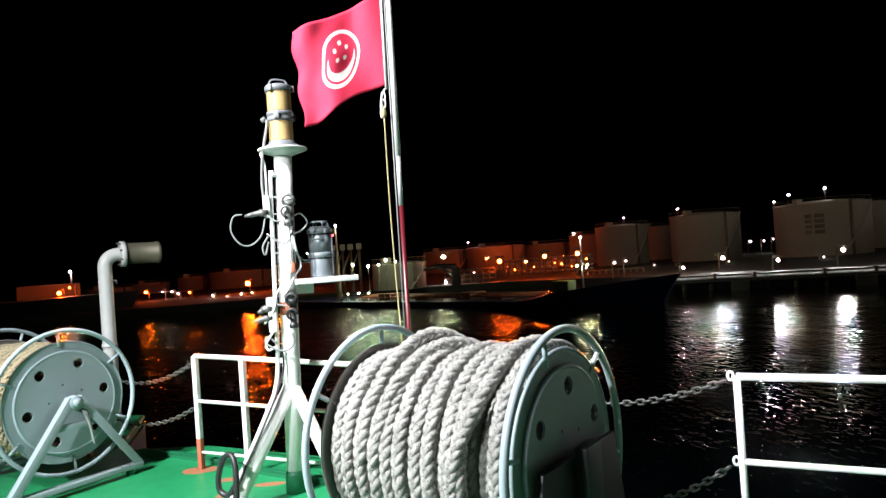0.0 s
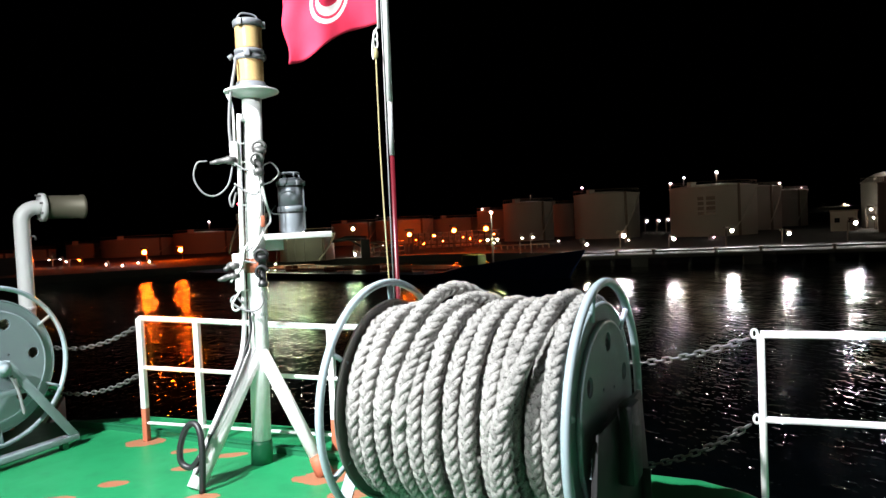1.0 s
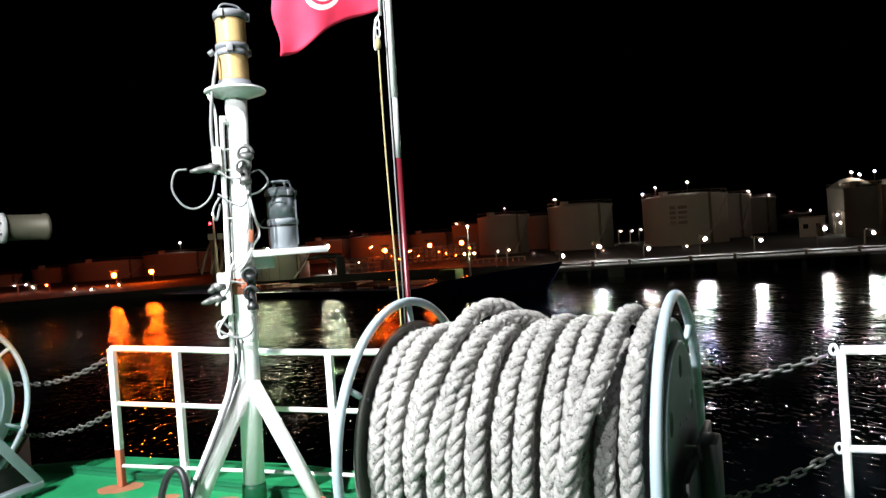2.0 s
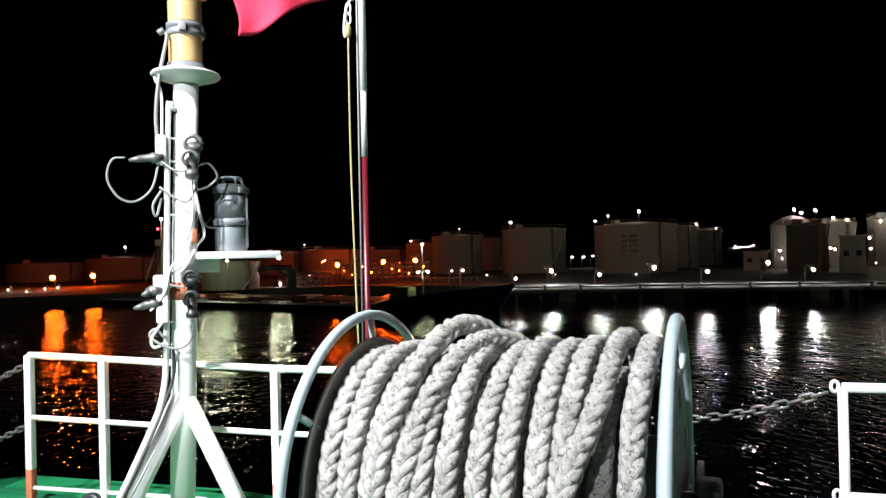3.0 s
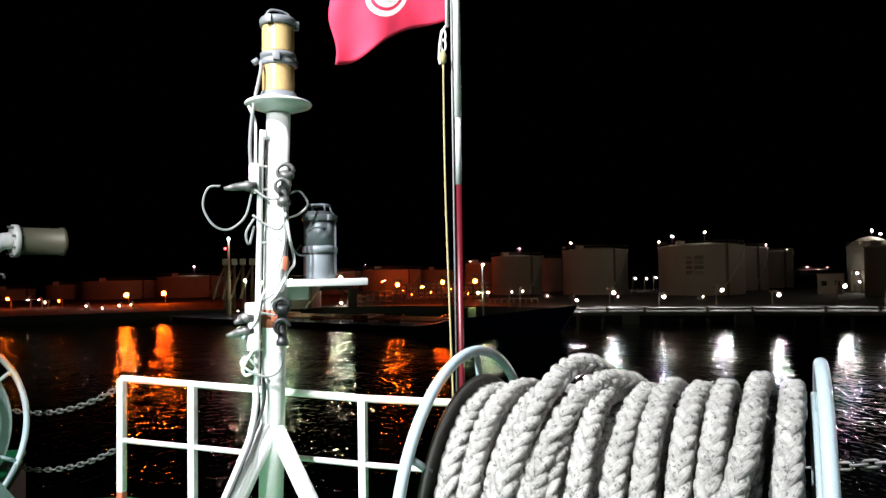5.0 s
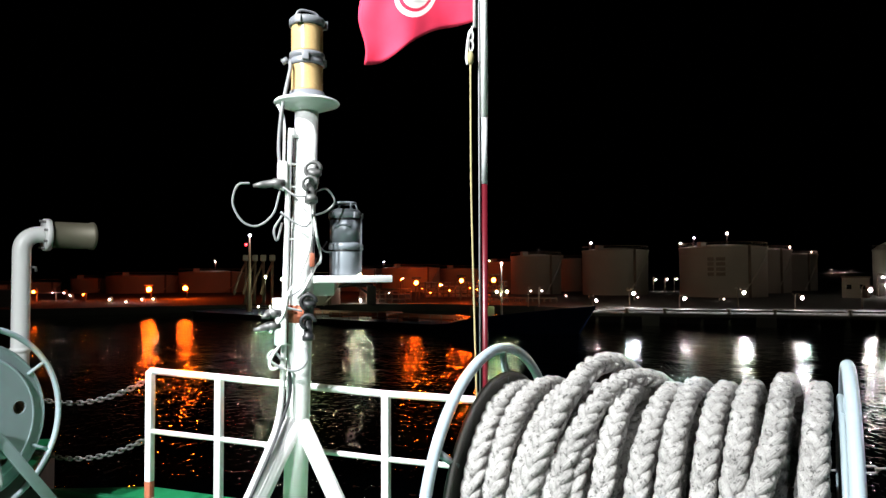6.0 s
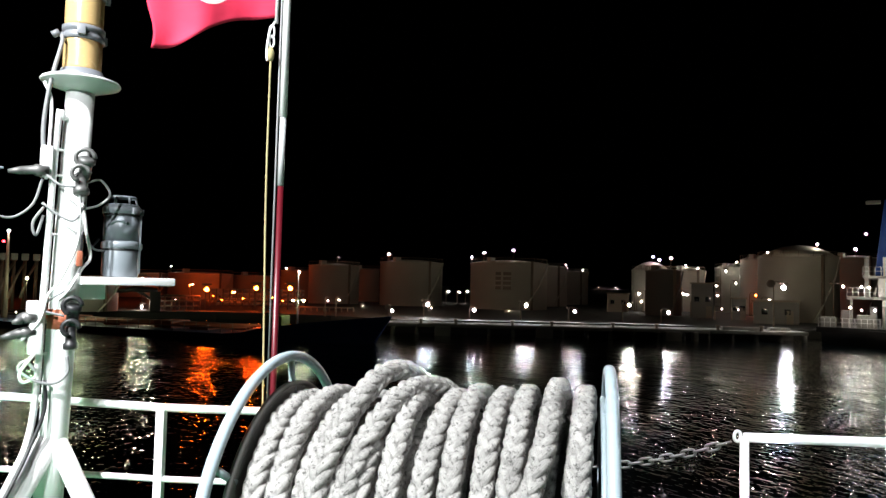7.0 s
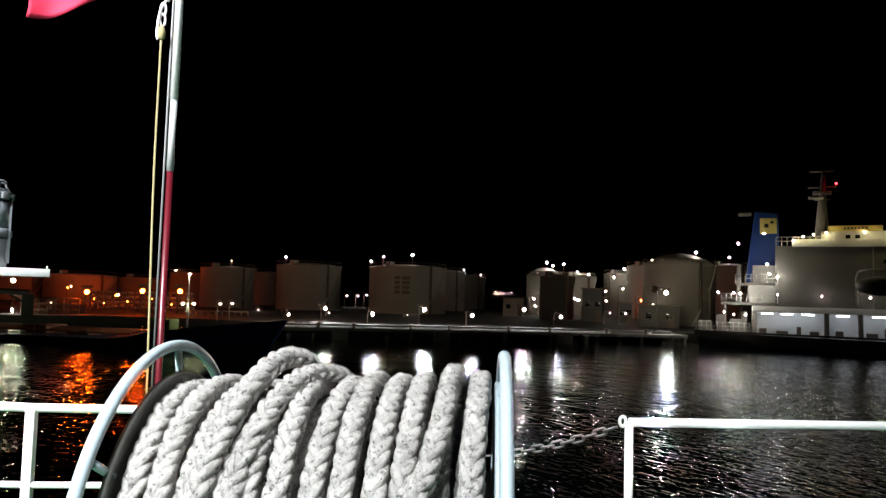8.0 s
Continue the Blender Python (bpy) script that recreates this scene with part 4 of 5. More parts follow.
def far(bearing, dist, z=None, elev=None):
    """A point of the harbour by compass bearing from the deck, distance, and height or elevation angle."""
    b = radians(bearing)
    p = SEE + dist * Vector((math.sin(b), math.cos(b), 0))
    p.z = z if z is not None else SEE.z + dist * math.tan(radians(elev))
    return p


Q0, Q1 = far(18, 83, 0), far(52, 93, 0)
shore = [far(-75, 190, 0), far(-45, 125, 0), far(-26, 118, 0), far(-10, 116, 0), far(6, 112, 0), far(15, 104, 0), far(21, 95, 0), far(30, 97, 0), far(42, 101, 0), far(53, 104, 0), far(75, 125, 0), far(100, 190, 0)]
back = [far(100, 2300, 0), far(60, 2300, 0), far(20, 2300, 0), far(-20, 2300, 0), far(-75, 2300, 0)]
solid("ground", prism(B(), [(p.x, p.y) for p in shore + back], WATER - 1, YARD), GROUNDMAT, "dark asphalt yard of the tank terminal", "ground", kind="structure", smooth=0)


def quay():
    ob = thing("quay", Matrix.Translation((Q0.x, Q0.y, WATER)), "long concrete quay on piles with dark underside", "quay")
    d = (Q1 - Q0)
    rz = math.degrees(math.atan2(d.y, d.x))
    nrm = Vector((-d.y, d.x, 0)).normalized()
    n = 9
    for i in range(n):
        a, b = along(Q0, Q1, i / n), along(Q0, Q1, (i + 1) / n)
        c = (a + b) / 2 + nrm * 2.6
        part("deck_slab", box(B(), (c.x, c.y, -3.28 + 0.02 * (i % 2)), ((b - a).length - 0.06, 5.2, 0.4), rz, 0.04), CONCRETE, ob)
    for i in range(n * 2 + 1):
        c = along(Q0, Q1, i / (2 * n)) + nrm * (1.0)
        part("pile_leg", lathe(B(), [(0.28, 0), (0.28, 1.15)], 10, pose(c.x, c.y, -4.7)), CONCRETE, ob)
    # wall added behind the piles to block lamp light under the slab
    c = along(Q0, Q1, 0.5) + nrm * 4.0
    part("back_wall", box(B(), (c.x, c.y, -4.2), (d.length, 0.5, 1.5), rz), CONCRETE, ob, "", 0)
    for t in (0.17, 0.40, 0.69, 0.74):
        c = along(Q0, Q1, t) - nrm * 0.25
        part("fender_block", box(B(), (c.x, c.y, -3.95), (1.9 if t < 0.7 else 0.6, 0.9, 1.25), rz, 0.06), CONCRETE, ob)
    for t in (0.12, 0.2, 0.33, 0.42, 0.56, 0.66, 0.8, 0.9):
        c = along(Q0, Q1, t) + nrm * 0.8
        part("bollard", lathe(B(), [(0.28, 0), (0.2, 0.12), (0.17, 0.4), (0.3, 0.5), (0.26, 0.6), (0.05, 0.64)], 12, pose(c.x, c.y, -3.08)), STEELFAR, ob)
    for t in (0.84, 0.88, 0.95):
        c = along(Q0, Q1, t) + nrm * 2.0
        part("kerb_block", box(B(), (c.x, c.y, -2.9), (2.4, 0.8, 0.4), rz, 0.04), CONCRETE, ob)


quay()


def lamp_globe(bm, p, r):
    bmesh.ops.create_icosphere(bm, subdivisions=2, radius=r, matrix=Matrix.Translation(p))
    return bm


def yard_lamp(p, glow_mat, r, base_z, label, hood=False, rear=0.0):
    """A lamp post: pole, head and glowing lens."""
    ob = thing("lamp_post", pose(p.x, p.y, base_z), label, "lamp post", "harbour lamps")
    part("pole", sweep(B(), [(p.x, p.y + 1.5, base_z), (p.x, p.y + 1.5, p.z + 0.2), (p.x, p.y + 1.2, p.z + r + 0.25), (p.x, p.y, p.z + r + 0.2)], [0.11, 0.08, 0.06, 0.05], 8), STEELFAR, ob)
    part("head", box(B(), (p.x, p.y + 0.1, p.z + r * 1.1), (r * 2.0, r * 1.6, r * 0.4), 0, 0.03), STEELFAR, ob)
    if hood:
        m = Matrix.Translation(p) @ pose(0, 0, 0, 90, 0, -math.degrees(math.atan2(p.x, p.y)))
        part("lens", lathe(B(), [(r * 0.42, 0.0), (r * 0.42, 0.02), (r * 0.36, 0.04)], 14, m), glow_mat, ob, "glowing floodlight lens")
        part("hood", lathe(B(), [(r * 0.4, -r * 0.7), (r * 0.66, -r * 0.5), (r * 0.68, -0.01)], 14, m), STEELFAR, ob)
        if rear:
            # an unseen second head, added to light the tanks, looks back over the yard
            q = Matrix.Translation((p.x, p.y + 1.9, p.z + 0.5)) @ pose(0, 0, 0, -66, 0, -math.degrees(math.atan2(p.x, p.y)))
            part("fill_lens", lathe(B(), [(rear, 0.0), (rear, 0.02), (rear * 0.8, 0.04)], 14, q), TANKFILL, ob, "glowing floodlight lens")
            part("fill_hood", lathe(B(), [(rear * 0.7, -0.3), (rear * 1.1, -0.2), (rear * 1.2, -0.01)], 14, q), STEELFAR, ob)
    else:
        part("lens", lamp_globe(B(), p, r * (0.6 if glow_mat == SODIUM and r > 0.3 else 0.42 if glow_mat == SODIUM else 0.24)), glow_mat, ob, "glowing lamp lens")


# bearing, elevation, distance, radius
for b, e, d, r, rear in ((19.96, -2.25, 97, 0.26, 0.36), (22.89, -1.68, 103, 0.38, 0.3), (26.74, -2.06, 99, 0.34, 0), (31.0, -1.57, 101, 0.40, 0.12), (34.94, -1.93, 101, 0.32, 0.12),
                         (39.21, -1.32, 104, 0.38, 0), (42.2, -1.83, 103, 0.32, 0), (50.35, 0.34, 96, 0.5, 0.45), (54.2, 0.5, 112, 0.2, 0.2)):
    yard_lamp(far(b, d, elev=e), FLOODWHITE, r, YARD, "white floodlight post on the quay yard, lit", True, rear)
# the lamps at 134 and 148 m are added to light the rack and a tank
for b, e, d, r in ((-15.6, -1.13, 150, 0.72), (-13.0, -1.08, 150, 0.72), (-20.04, -1.45, 150, 0.26), (5.25, -0.78, 119, 0.75), (5.74, -1.2, 176, 0.4), (7.25, -1.0, 176, 0.45), (9.0, -0.62, 119, 0.75),
                   (11.67, -0.58, 120, 0.8), (4.0, -0.5, 180, 0.24), (10.4, -0.7, 178, 0.22), (48.5, -0.3, 148, 0.30), (48.6, -1.0, 148, 0.30), (-1.1, -0.95, 150, 0.28), (-23.2, -1.2, 150, 0.36), (-24.6, -1.3, 150, 0.25), (-29.0, -0.75, 127, 0.45), (-28.3, -0.4, 127, 0.25), (1.6, -1.05, 160, 0.26), (9.7, -1.2, 140, 0.22), (-3.2, -1.0, 150, 0.25), (8.0, -1.45, 134, 0.2), (10.3, -1.35, 134, 0.2), (12.3, -1.05, 134, 0.22), (6.4, -1.6, 134, 0.18), (11.1, -1.6, 134, 0.18)):
    yard_lamp(far(b, d, elev=e), SODIUM, r, YARD, "orange sodium lamp post in the terminal, lit", d < 125)
for b, e, d, r in ((-18.3, -1.88, 135, 0.30), (-17.2, -2.05, 132, 0.2), (-16.1, -1.9, 135, 0.24), (-15.3, -1.86, 135, 0.26), (15.6, -1.47, 100, 0.24), (14.7, -1.51, 100, 0.24), (12.25, -1.79, 130, 0.2), (7.4, -0.95, 150, 0.26), (4.2, -0.41, 165, 0.24),
                   (-22.0, -1.3, 150, 0.24), (-20.9, -1.5, 150, 0.22), (-21.3, -1.3, 152, 0.22), (3.0, -1.6, 140, 0.16), (0.65, -2.2, 118, 0.5), (23.2, -2.0, 128, 0.2), (29.6, -2.05, 128, 0.22), (17.6, -1.9, 140, 0.2), (24.6, -0.58, 190, 0.36), (25.5, -0.6, 190, 0.36), (26.2, -0.53, 190, 0.36),
                   (45.73, 0.36, 150, 0.5), (45.8, -0.4, 150, 0.4), (44.3, -1.0, 135, 0.22), (46.4, 1.5, 170, 0.5), (47.1, 0.6, 168, 0.45), (40.0, -0.4, 158, 0.45), (40.15, -1.0, 158, 0.4), (43.6, -0.4, 160, 0.45), (46.1, -1.4, 125, 0.22), (47.3, -1.4, 125, 0.22), (40.6, -0.35, 152, 0.42), (40.7, -1.0, 152, 0.4), (43.3, -0.3, 155, 0.45), (49.4, -0.6, 127, 0.2)):
    yard_lamp(far(b, d, elev=e), SMALLWHITE, r, YARD, "small white yard lamp post, lit")


yard_lamp(far(0.6, 117, elev=-0.1), MERCURY, 0.6, YARD, "greenish mercury lamp post on the jetty, lit", True)


def tank(b0, b1, top, d, mat, roof=0.35, light=None, label="cream steel storage tank with a shallow cone roof", marks=False):
    """A storage tank: shell courses, roof, roof rail, stair and a roof lamp."""
    b = (b0 + b1) / 2
    c = far(b, d, YARD)
    r = d * math.tan(radians((b1 - b0) / 2))
    h = far(b, d, elev=top).z - YARD
    m = pose(c.x, c.y, YARD)
    ob = thing("storage_tank", m, label, "storage tank", "storage tanks")
    prof = [(r, 0)]
    prof += [(r, h - 0.2), (r + 0.12, h - 0.15), (r + 0.12, h)]
    part("shell", lathe(B(), prof, 48, m), mat, ob, "", 25)
    part("roof", lathe(B(), [(r + 0.1, h + 0.003), (r * 0.75, h + roof * 0.45), (r * 0.4, h + roof * 0.85), (0.3, h + roof), (0.05, h + roof + 0.02)], 48, m), mat, ob)
    part("roof_rail", sweep(B(), [m @ Vector((r * math.cos(a), r * math.sin(a), h + 0.9)) for a in [k * math.pi / 18 for k in range(36)]], 0.04, 5, True), STEELFAR, ob)
    for k in range(18):
        a = k * math.pi / 9
        part("rail_post", sweep(B(), [m @ Vector((r * math.cos(a), r * math.sin(a), h)), m @ Vector((r * math.cos(a), r * math.sin(a), h + 0.9))], 0.03, 4), STEELFAR, ob)
    # stair that winds up the shell, and a gauge hatch on the roof edge
    a0 = math.atan2(SEE.y - c.y, SEE.x - c.x)
    part("stair", sweep(B(), [m @ Vector(((r + 0.35) * math.cos(a0 + 0.35 + 0.9 * t), (r + 0.35) * math.sin(a0 + 0.35 + 0.9 * t), h * t)) for t in [k / 16 for k in range(17)]], 0.16, 5), mat, ob)
    part("riser_pipe", sweep(B(), [m @ Vector(((r + 0.2) * math.cos(a0 + 0.6), (r + 0.2) * math.sin(a0 + 0.6), z)) for z in (0.0, h + 0.3)], 0.28, 8), STEELFAR, ob)
    hatch = m @ Vector((r * 0.8 * math.cos(a0 - 0.6), r * 0.8 * math.sin(a0 - 0.6), h))
    part("hatch", box(B(), (hatch.x, hatch.y, h + YARD + 0.55), (1.5, 1.0, 1.0), 20, 0.05), mat, ob)
    if marks:
        for zz in (0.46, 0.56, 0.66, 0.76):
            for side, wide in ((-0.16, 0.14), (0.06, 0.2)):
                a = a0 + side - 0.10
                q = m @ Vector(((r + 0.06) * math.cos(a), (r + 0.06) * math.sin(a), h * zz))
                part("marking", box(B(), tuple(q), (0.05, r * wide, h * 0.07), math.degrees(a)), STEELFAR, ob, "illegible dark painted marking")
    if light:
        for lb, le, lr in light:
            q = far(lb, d - r * 0.3, elev=le)
            q.z = max(q.z, YARD + h + 0.6)
            lp = part("lamp_bracket", sweep(B(), [(q.x, q.y + 0.1, YARD + h + 0.05), (q.x, q.y + 0.1, q.z)], 0.05, 6), STEELFAR, ob)
            part("lamp", lamp_globe(B(), q, lr * 0.32), SMALLWHITE, lp, "glowing roof lamp")
    return ob


tank(13.1, 17.2, 1.35, 165, TANKMAT, 0.5, [(15.4, 2.0, 0.12)])
tank(16.2, 19.6, 1.1, 190, TANKMAT, 0.4)
tank(18.9, 24.05, 1.75, 160, TANKMAT, 0.6, [(19.6, 2.4, 0.22)])
tank(26.4, 32.7, 1.85, 152, TANKMAT, 0.7, [(27.5, 2.7, 0.22), (26.5, 2.3, 0.26), (29.9, 2.95, 0.3)], marks=True)
tank(31.0, 34.3, 1.62, 180, TANKMAT, 0.5, [(34.2, 1.8, 0.26)])
tank(33.2, 36.0, 1.25, 205, TANKMAT, 0.5, [(35.6, 1.45, 0.26)])
tank(40.45, 43.2, 1.45, 140, TANKGREY, 0.5, None, "dark grey storage tank")
tank(39.4, 42.3, 1.5, 168, TANKMAT, 2.0, [(41.0, 2.6, 0.3), (41.5, 2.35, 0.34), (42.4, 2.5, 0.3)])
tank(42.4, 44.9, 1.5, 172, TANKMAT, 0.8, [(43.5, 1.9, 0.3), (44.4, 1.3, 0.3)])
tank(45.6, 48.6, 1.75, 178, TANKMAT, 1.2, [(46.4, 1.6, 0.4), (47.2, 2.2, 0.3)])
tank(47.4, 50.6, 2.4, 165, TANKMAT, 1.0)
tank(48.6, 54.0, 2.55, 134, TANKMAT, 2.2, [(49.3, 2.95, 0.22), (52.6, 3.54, 0.34)], "large grey domed storage tank")
tank(53.2, 56.6, 2.5, 165, TANKMAT, 0.6, [(55.0, 3.2, 0.36)])
tank(-20.9, -18.5, -0.3, 215, TANKMAT, 0.4)
tank(-18.6, -13.4, -0.1, 205, TANKMAT, 0.5)
tank(-13.5, -8.6, 0.15, 200, TANKMAT, 0.5, [(-10.8, 0.99, 0.24)])
tank(-27.5, -24.0, -0.7, 215, TANKMAT, 0.4)
tank(-24.2, -21.5, -0.55, 220, TANKMAT, 0.4)
tank(-1.2, 2.6, 0.35, 200, TANKMAT, 0.5)
tank(-5.4, -1.0, -0.35, 114, TANKMAT, 0.4)
tank(2.4, 7.2, 0.45, 195, TANKMAT, 0.5, [(2.6, 0.95, 0.18)])
tank(6.9, 11.3, 0.35, 205, TANKMAT, 0.4)
tank(10.9, 13.9, 0.85, 195, TANKMAT, 0.5, [(11.3, 1.05, 0.26)])


def shed(b0, b1, top, d, mat, label, base=None):
    c = far((b0 + b1) / 2, d, YARD)
    w = 2 * d * math.tan(radians((b1 - b0) / 2))
    z1 = far(0, d, elev=top).z
    ob = thing("terminal_building", pose(c.x, c.y, YARD, 0, 0, -(b0 + b1) / 2), label, "building", "terminal buildings")
    h = z1 - YARD
    part("wall", box(B(), (0, 3, h / 2), (w, 6, h)), mat, ob, local=True, smooth=0)
    part("roof", box(B(), (0, 3, h + 0.12), (w + 0.5, 6.5, 0.24), 0, 0.03), STEELFAR, ob, local=True)
    n = max(2, int(w / 2.4))
    for k in range(n):
        part("window", box(B(), (-w / 2 + w * (k + 0.5) / n, -0.03, h * 0.55), (0.9, 0.08, 0.9), 0, 0.02), WINDOWDARK, ob, local=True)
    part("door", box(B(), (w * 0.3, -0.03, 1.05), (0.95, 0.08, 2.1), 0, 0.02), STEELFAR, ob, local=True)
    return ob


shed(43.9, 45.5, 0.5, 132, TANKGREY, "dark flat-roofed pump house")
shed(46.8, 47.8, -0.6, 130, TANKGREY, "small dark terminal hut")
shed(37.5, 39.2, -0.45, 150, TANKMAT, "small pale flat-roofed office")
shed(48.3, 51.4, -0.75, 118, TANKGREY, "long dark low store by the quay")

# pipe rack lit by the sodium lamps
RACK = thing("pipe_rack", Matrix.Translation(far(9, 135, YARD)), "steel pipe rack with rows of pipes and walkways", "pipe rack")
for lvl, e in enumerate((-0.78, -1.12, -1.5, -1.85)):
    for k in range(3):
        part("pipe", sweep(B(), [far(5.4 + 0.2 * lvl, 138 + 2 * k, elev=e - 0.04 * k), far(12.8, 138 + 2 * k, elev=e + 0.05 - 0.04 * k)], 0.16, 7), TANKMAT, RACK)
for k in range(15):
    b = 5.5 + 0.5 * k
    a = far(b, 136, YARD)
    part("column", sweep(B(), [a, Vector((a.x, a.y, far(b, 136, elev=-0.72).z))], 0.14, 6), STEELFAR, RACK)
    part("beam", sweep(B(), [far(b, 136, elev=-0.95), far(b, 146, elev=-0.95)], 0.12, 6), STEELFAR, RACK)
for k in range(9):
    b = 5.7 + 0.8 * k
    part("brace", sweep(B(), [far(b, 135.5, elev=-1.9), far(b + 0.5, 135.5, elev=-1.1)], 0.07, 5), STEELFAR, RACK)
for b0, b1, e in ((1.2, 4.8, -1.3), (12.4, 16.8, -2.05)):
    fr = thing("pipe_gantry", Matrix.Translation(far(b0, 118, YARD)), "rusty steel jetty framework with pipes", "steel frame", "jetty frames")
    n = int((b1 - b0) / 0.45)
    for k in range(n + 1):
        b = b0 + (b1 - b0) * k / n
        a = far(b, 118, YARD)
        part("column", sweep(B(), [a, Vector((a.x, a.y, far(b, 118, elev=e).z))], 0.12, 6), STEELFAR, fr)
    for q in (0, -0.4, -0.8):
        part("beam", sweep(B(), [far(b0, 118, elev=e + q), far(b1, 118, elev=e + q)], 0.12, 6), STEELFAR, fr)

# loading arms on the jetty
for k, b in enumerate((-8.48, -7.78, -7.13, -6.42)):
    arm = thing("loading_arm", Matrix.Translation(far(b, 118, YARD)), "tall pale jetty loading arm with counterweight", "loading arm", "loading arms")
    a = far(b, 118, YARD)
    t = far(b, 118, elev=1.2)
    part("riser", sweep(B(), [a, t], 0.24, 8), STEELFAR, arm)
    part("counterweight", box(B(), (t.x, t.y, t.z + 0.2), (0.9, 0.9, 1.0), 10, 0.08), SHIPGREY, arm)
    part("outer_arm", sweep(B(), [t - Vector((0, 0, 0.5)), far(b - 0.5, 112, elev=-0.2), far(b - 0.9, 110, elev=-1.6)], 0.18, 7), STEELFAR, arm)
# small jetty crane, coloured hull black so that it stays an unlit silhouette
CR = thing("jetty_crane", Matrix.Translation(far(1.5, 112, YARD)), "box-girder hose crane on the jetty, blackened to an unlit silhouette", "crane")
part("column", box(B(), tuple((far(1.55, 112, YARD) + far(1.55, 112, elev=-1.0)) / 2), (1.5, 1.2, far(1.5, 112, elev=-1.0).z - YARD), 0, 0.1), HULLBLACK, CR)
part("jib", sweep(B(), [far(1.7, 112, elev=-0.95), far(0.0, 112, elev=-0.85), far(-1.2, 112, elev=-1.05)], [0.5, 0.42, 0.25], 6), HULLBLACK, CR)
part("strut", sweep(B(), [far(1.4, 112, elev=-1.7), far(0.4, 112, elev=-1.0)], 0.2, 6), HULLBLACK, CR)


# ---------------------------------------------------------------- ships


def hull_mesh(stern, bow, beam, z_deck, z_bow, flare=1.12):
    """A ship's hull by stations from stern to bow."""
    bm = B()
    axis = (bow - stern)
    L = axis.length
    d = axis.normalized()
    s = Vector((d.y, -d.x, 0))
    stations = []
    n = 26
    for i in range(n + 1):
        t = i / n
        w = beam / 2 * min(1.0, (1 - t) / 0.16) ** 0.55 if t > 0.84 else beam / 2 * min(1.0, 0.75 + t * 2.5)
        w = max(w, 0.05)
        top = z_deck if t < 0.8 else z_deck + (z_bow - z_deck) * ((t - 0.8) / 0.2) ** 0.7
        pos = stern + d * L * t
        rake = d * (2.4 * max(0, (t - 0.84) / 0.16))
        row = []
        for side, ww, z, k in ((1, w * flare, top, 1), (1, w, WATER + 0.4, 0.25), (1, w * 0.8, WATER - 1, 0), (-1, w * 0.8, WATER - 1, 0), (-1, w, WATER + 0.4, 0.25), (-1, w * flare, top, 1)):
            p = pos + rake * k + s * (side * ww)
            row.append(bm.verts.new((p.x, p.y, z)))
        stations.append(row)
    for A, C in zip(stations, stations[1:]):
        for k in range(5):
            bm.faces.new((A[k], C[k], C[k + 1], A[k + 1]))
        bm.faces.new((A[5], C[5], C[0], A[0]))
    bm.faces.new(stations[0])
    bm.faces.new(stations[-1][::-1])
    bmesh.ops.recalc_face_normals(bm, faces=bm.faces[:])
    return bm


STERN_A, BOW_A = far(-11, 112, WATER), far(18.2, 70, WATER)
TANKER = thing("coastal_tanker", Matrix.Translation(STERN_A), "dark blue coastal tanker moored at the jetty", "ship", "moored ships")
part("hull", hull_mesh(STERN_A, BOW_A, 9, -3.8, -1.6), HULLDARK, TANKER, "", 40)
dirA = (BOW_A - STERN_A).normalized()
rzA = math.degrees(math.atan2(dirA.y, dirA.x))
LA = (BOW_A - STERN_A).length


def on_a(t, side=0.0, z=-3.78):
    p = STERN_A + dirA * LA * t + Vector((dirA.y, -dirA.x, 0)) * side
    p.z = z
    return p


c = on_a(0.15)
part("mast", sweep(B(), [(c.x, c.y, -3.8), (c.x, c.y, far(-6.4, 105, elev=3.0).z)], [0.4, 0.1], 8), STEELFAR, TANKER)
part("masthead_lamp", lamp_globe(B(), Vector((c.x, c.y, far(0, 105, elev=3.1).z)), 0.14), SMALLWHITE, TANKER)
part("masthead_lamp", lamp_globe(B(), Vector((c.x - 0.5, c.y, far(0, 105, elev=2.35).z)), 0.16), REDGLOW, TANKER, "red masthead lamp")
for b, e, r in ((-6.95, -0.21, 0.24), (-5.69, -0.4, 0.22), (-4.8, -0.35, 0.2), (-4.2, 0.0, 0.24), (-3.4, -0.2, 0.22), (-7.5, -2.6, 0.12), (-6.6, -2.6, 0.12), (-5.8, -2.65, 0.12)):
    q = far(b, 100, elev=e)
    lp = part("lamp_stand", sweep(B(), [(q.x, q.y + 0.25, -3.8), (q.x, q.y + 0.25, q.z)], 0.03, 5), HULLBLACK, TANKER)
    part("deck_lamp", lamp_globe(B(), q, r * 0.6), MERCURY, lp, "glowing deck lamp")
for k in range(22):
    a = on_a(0.26 + 0.025 * k, 4.6, -3.8)
    part("rail_post", sweep(B(), [a, a + Vector((0, 0, 1.0))], 0.035, 5), SHIPGREY, TANKER)
for z in (-2.8, -3.3):
    part("rail", sweep(B(), [on_a(0.26 + 0.525 * k / 20, 4.6, z) for k in range(21)], 0.03, 5), SHIPGREY, TANKER)
for k in range(5):
    part("deck_pipe", sweep(B(), [on_a(0.27, 2 - 0.6 * k, -3.45 + 0.05 * k), on_a(0.78, 2 - 0.6 * k, -3.45 + 0.05 * k)], 0.14, 7), OXIDE, TANKER)
for t, h in ((0.36, 0.8), (0.48, 0.6), (0.6, 0.8), (0.68, 0.5)):
    c = on_a(t, 0.6)
    part("manifold", box(B(), (c.x, c.y, -3.8 + h / 2), (2.4, 3.0, h), rzA, 0.08), OXIDE, TANKER)
c = on_a(0.86)
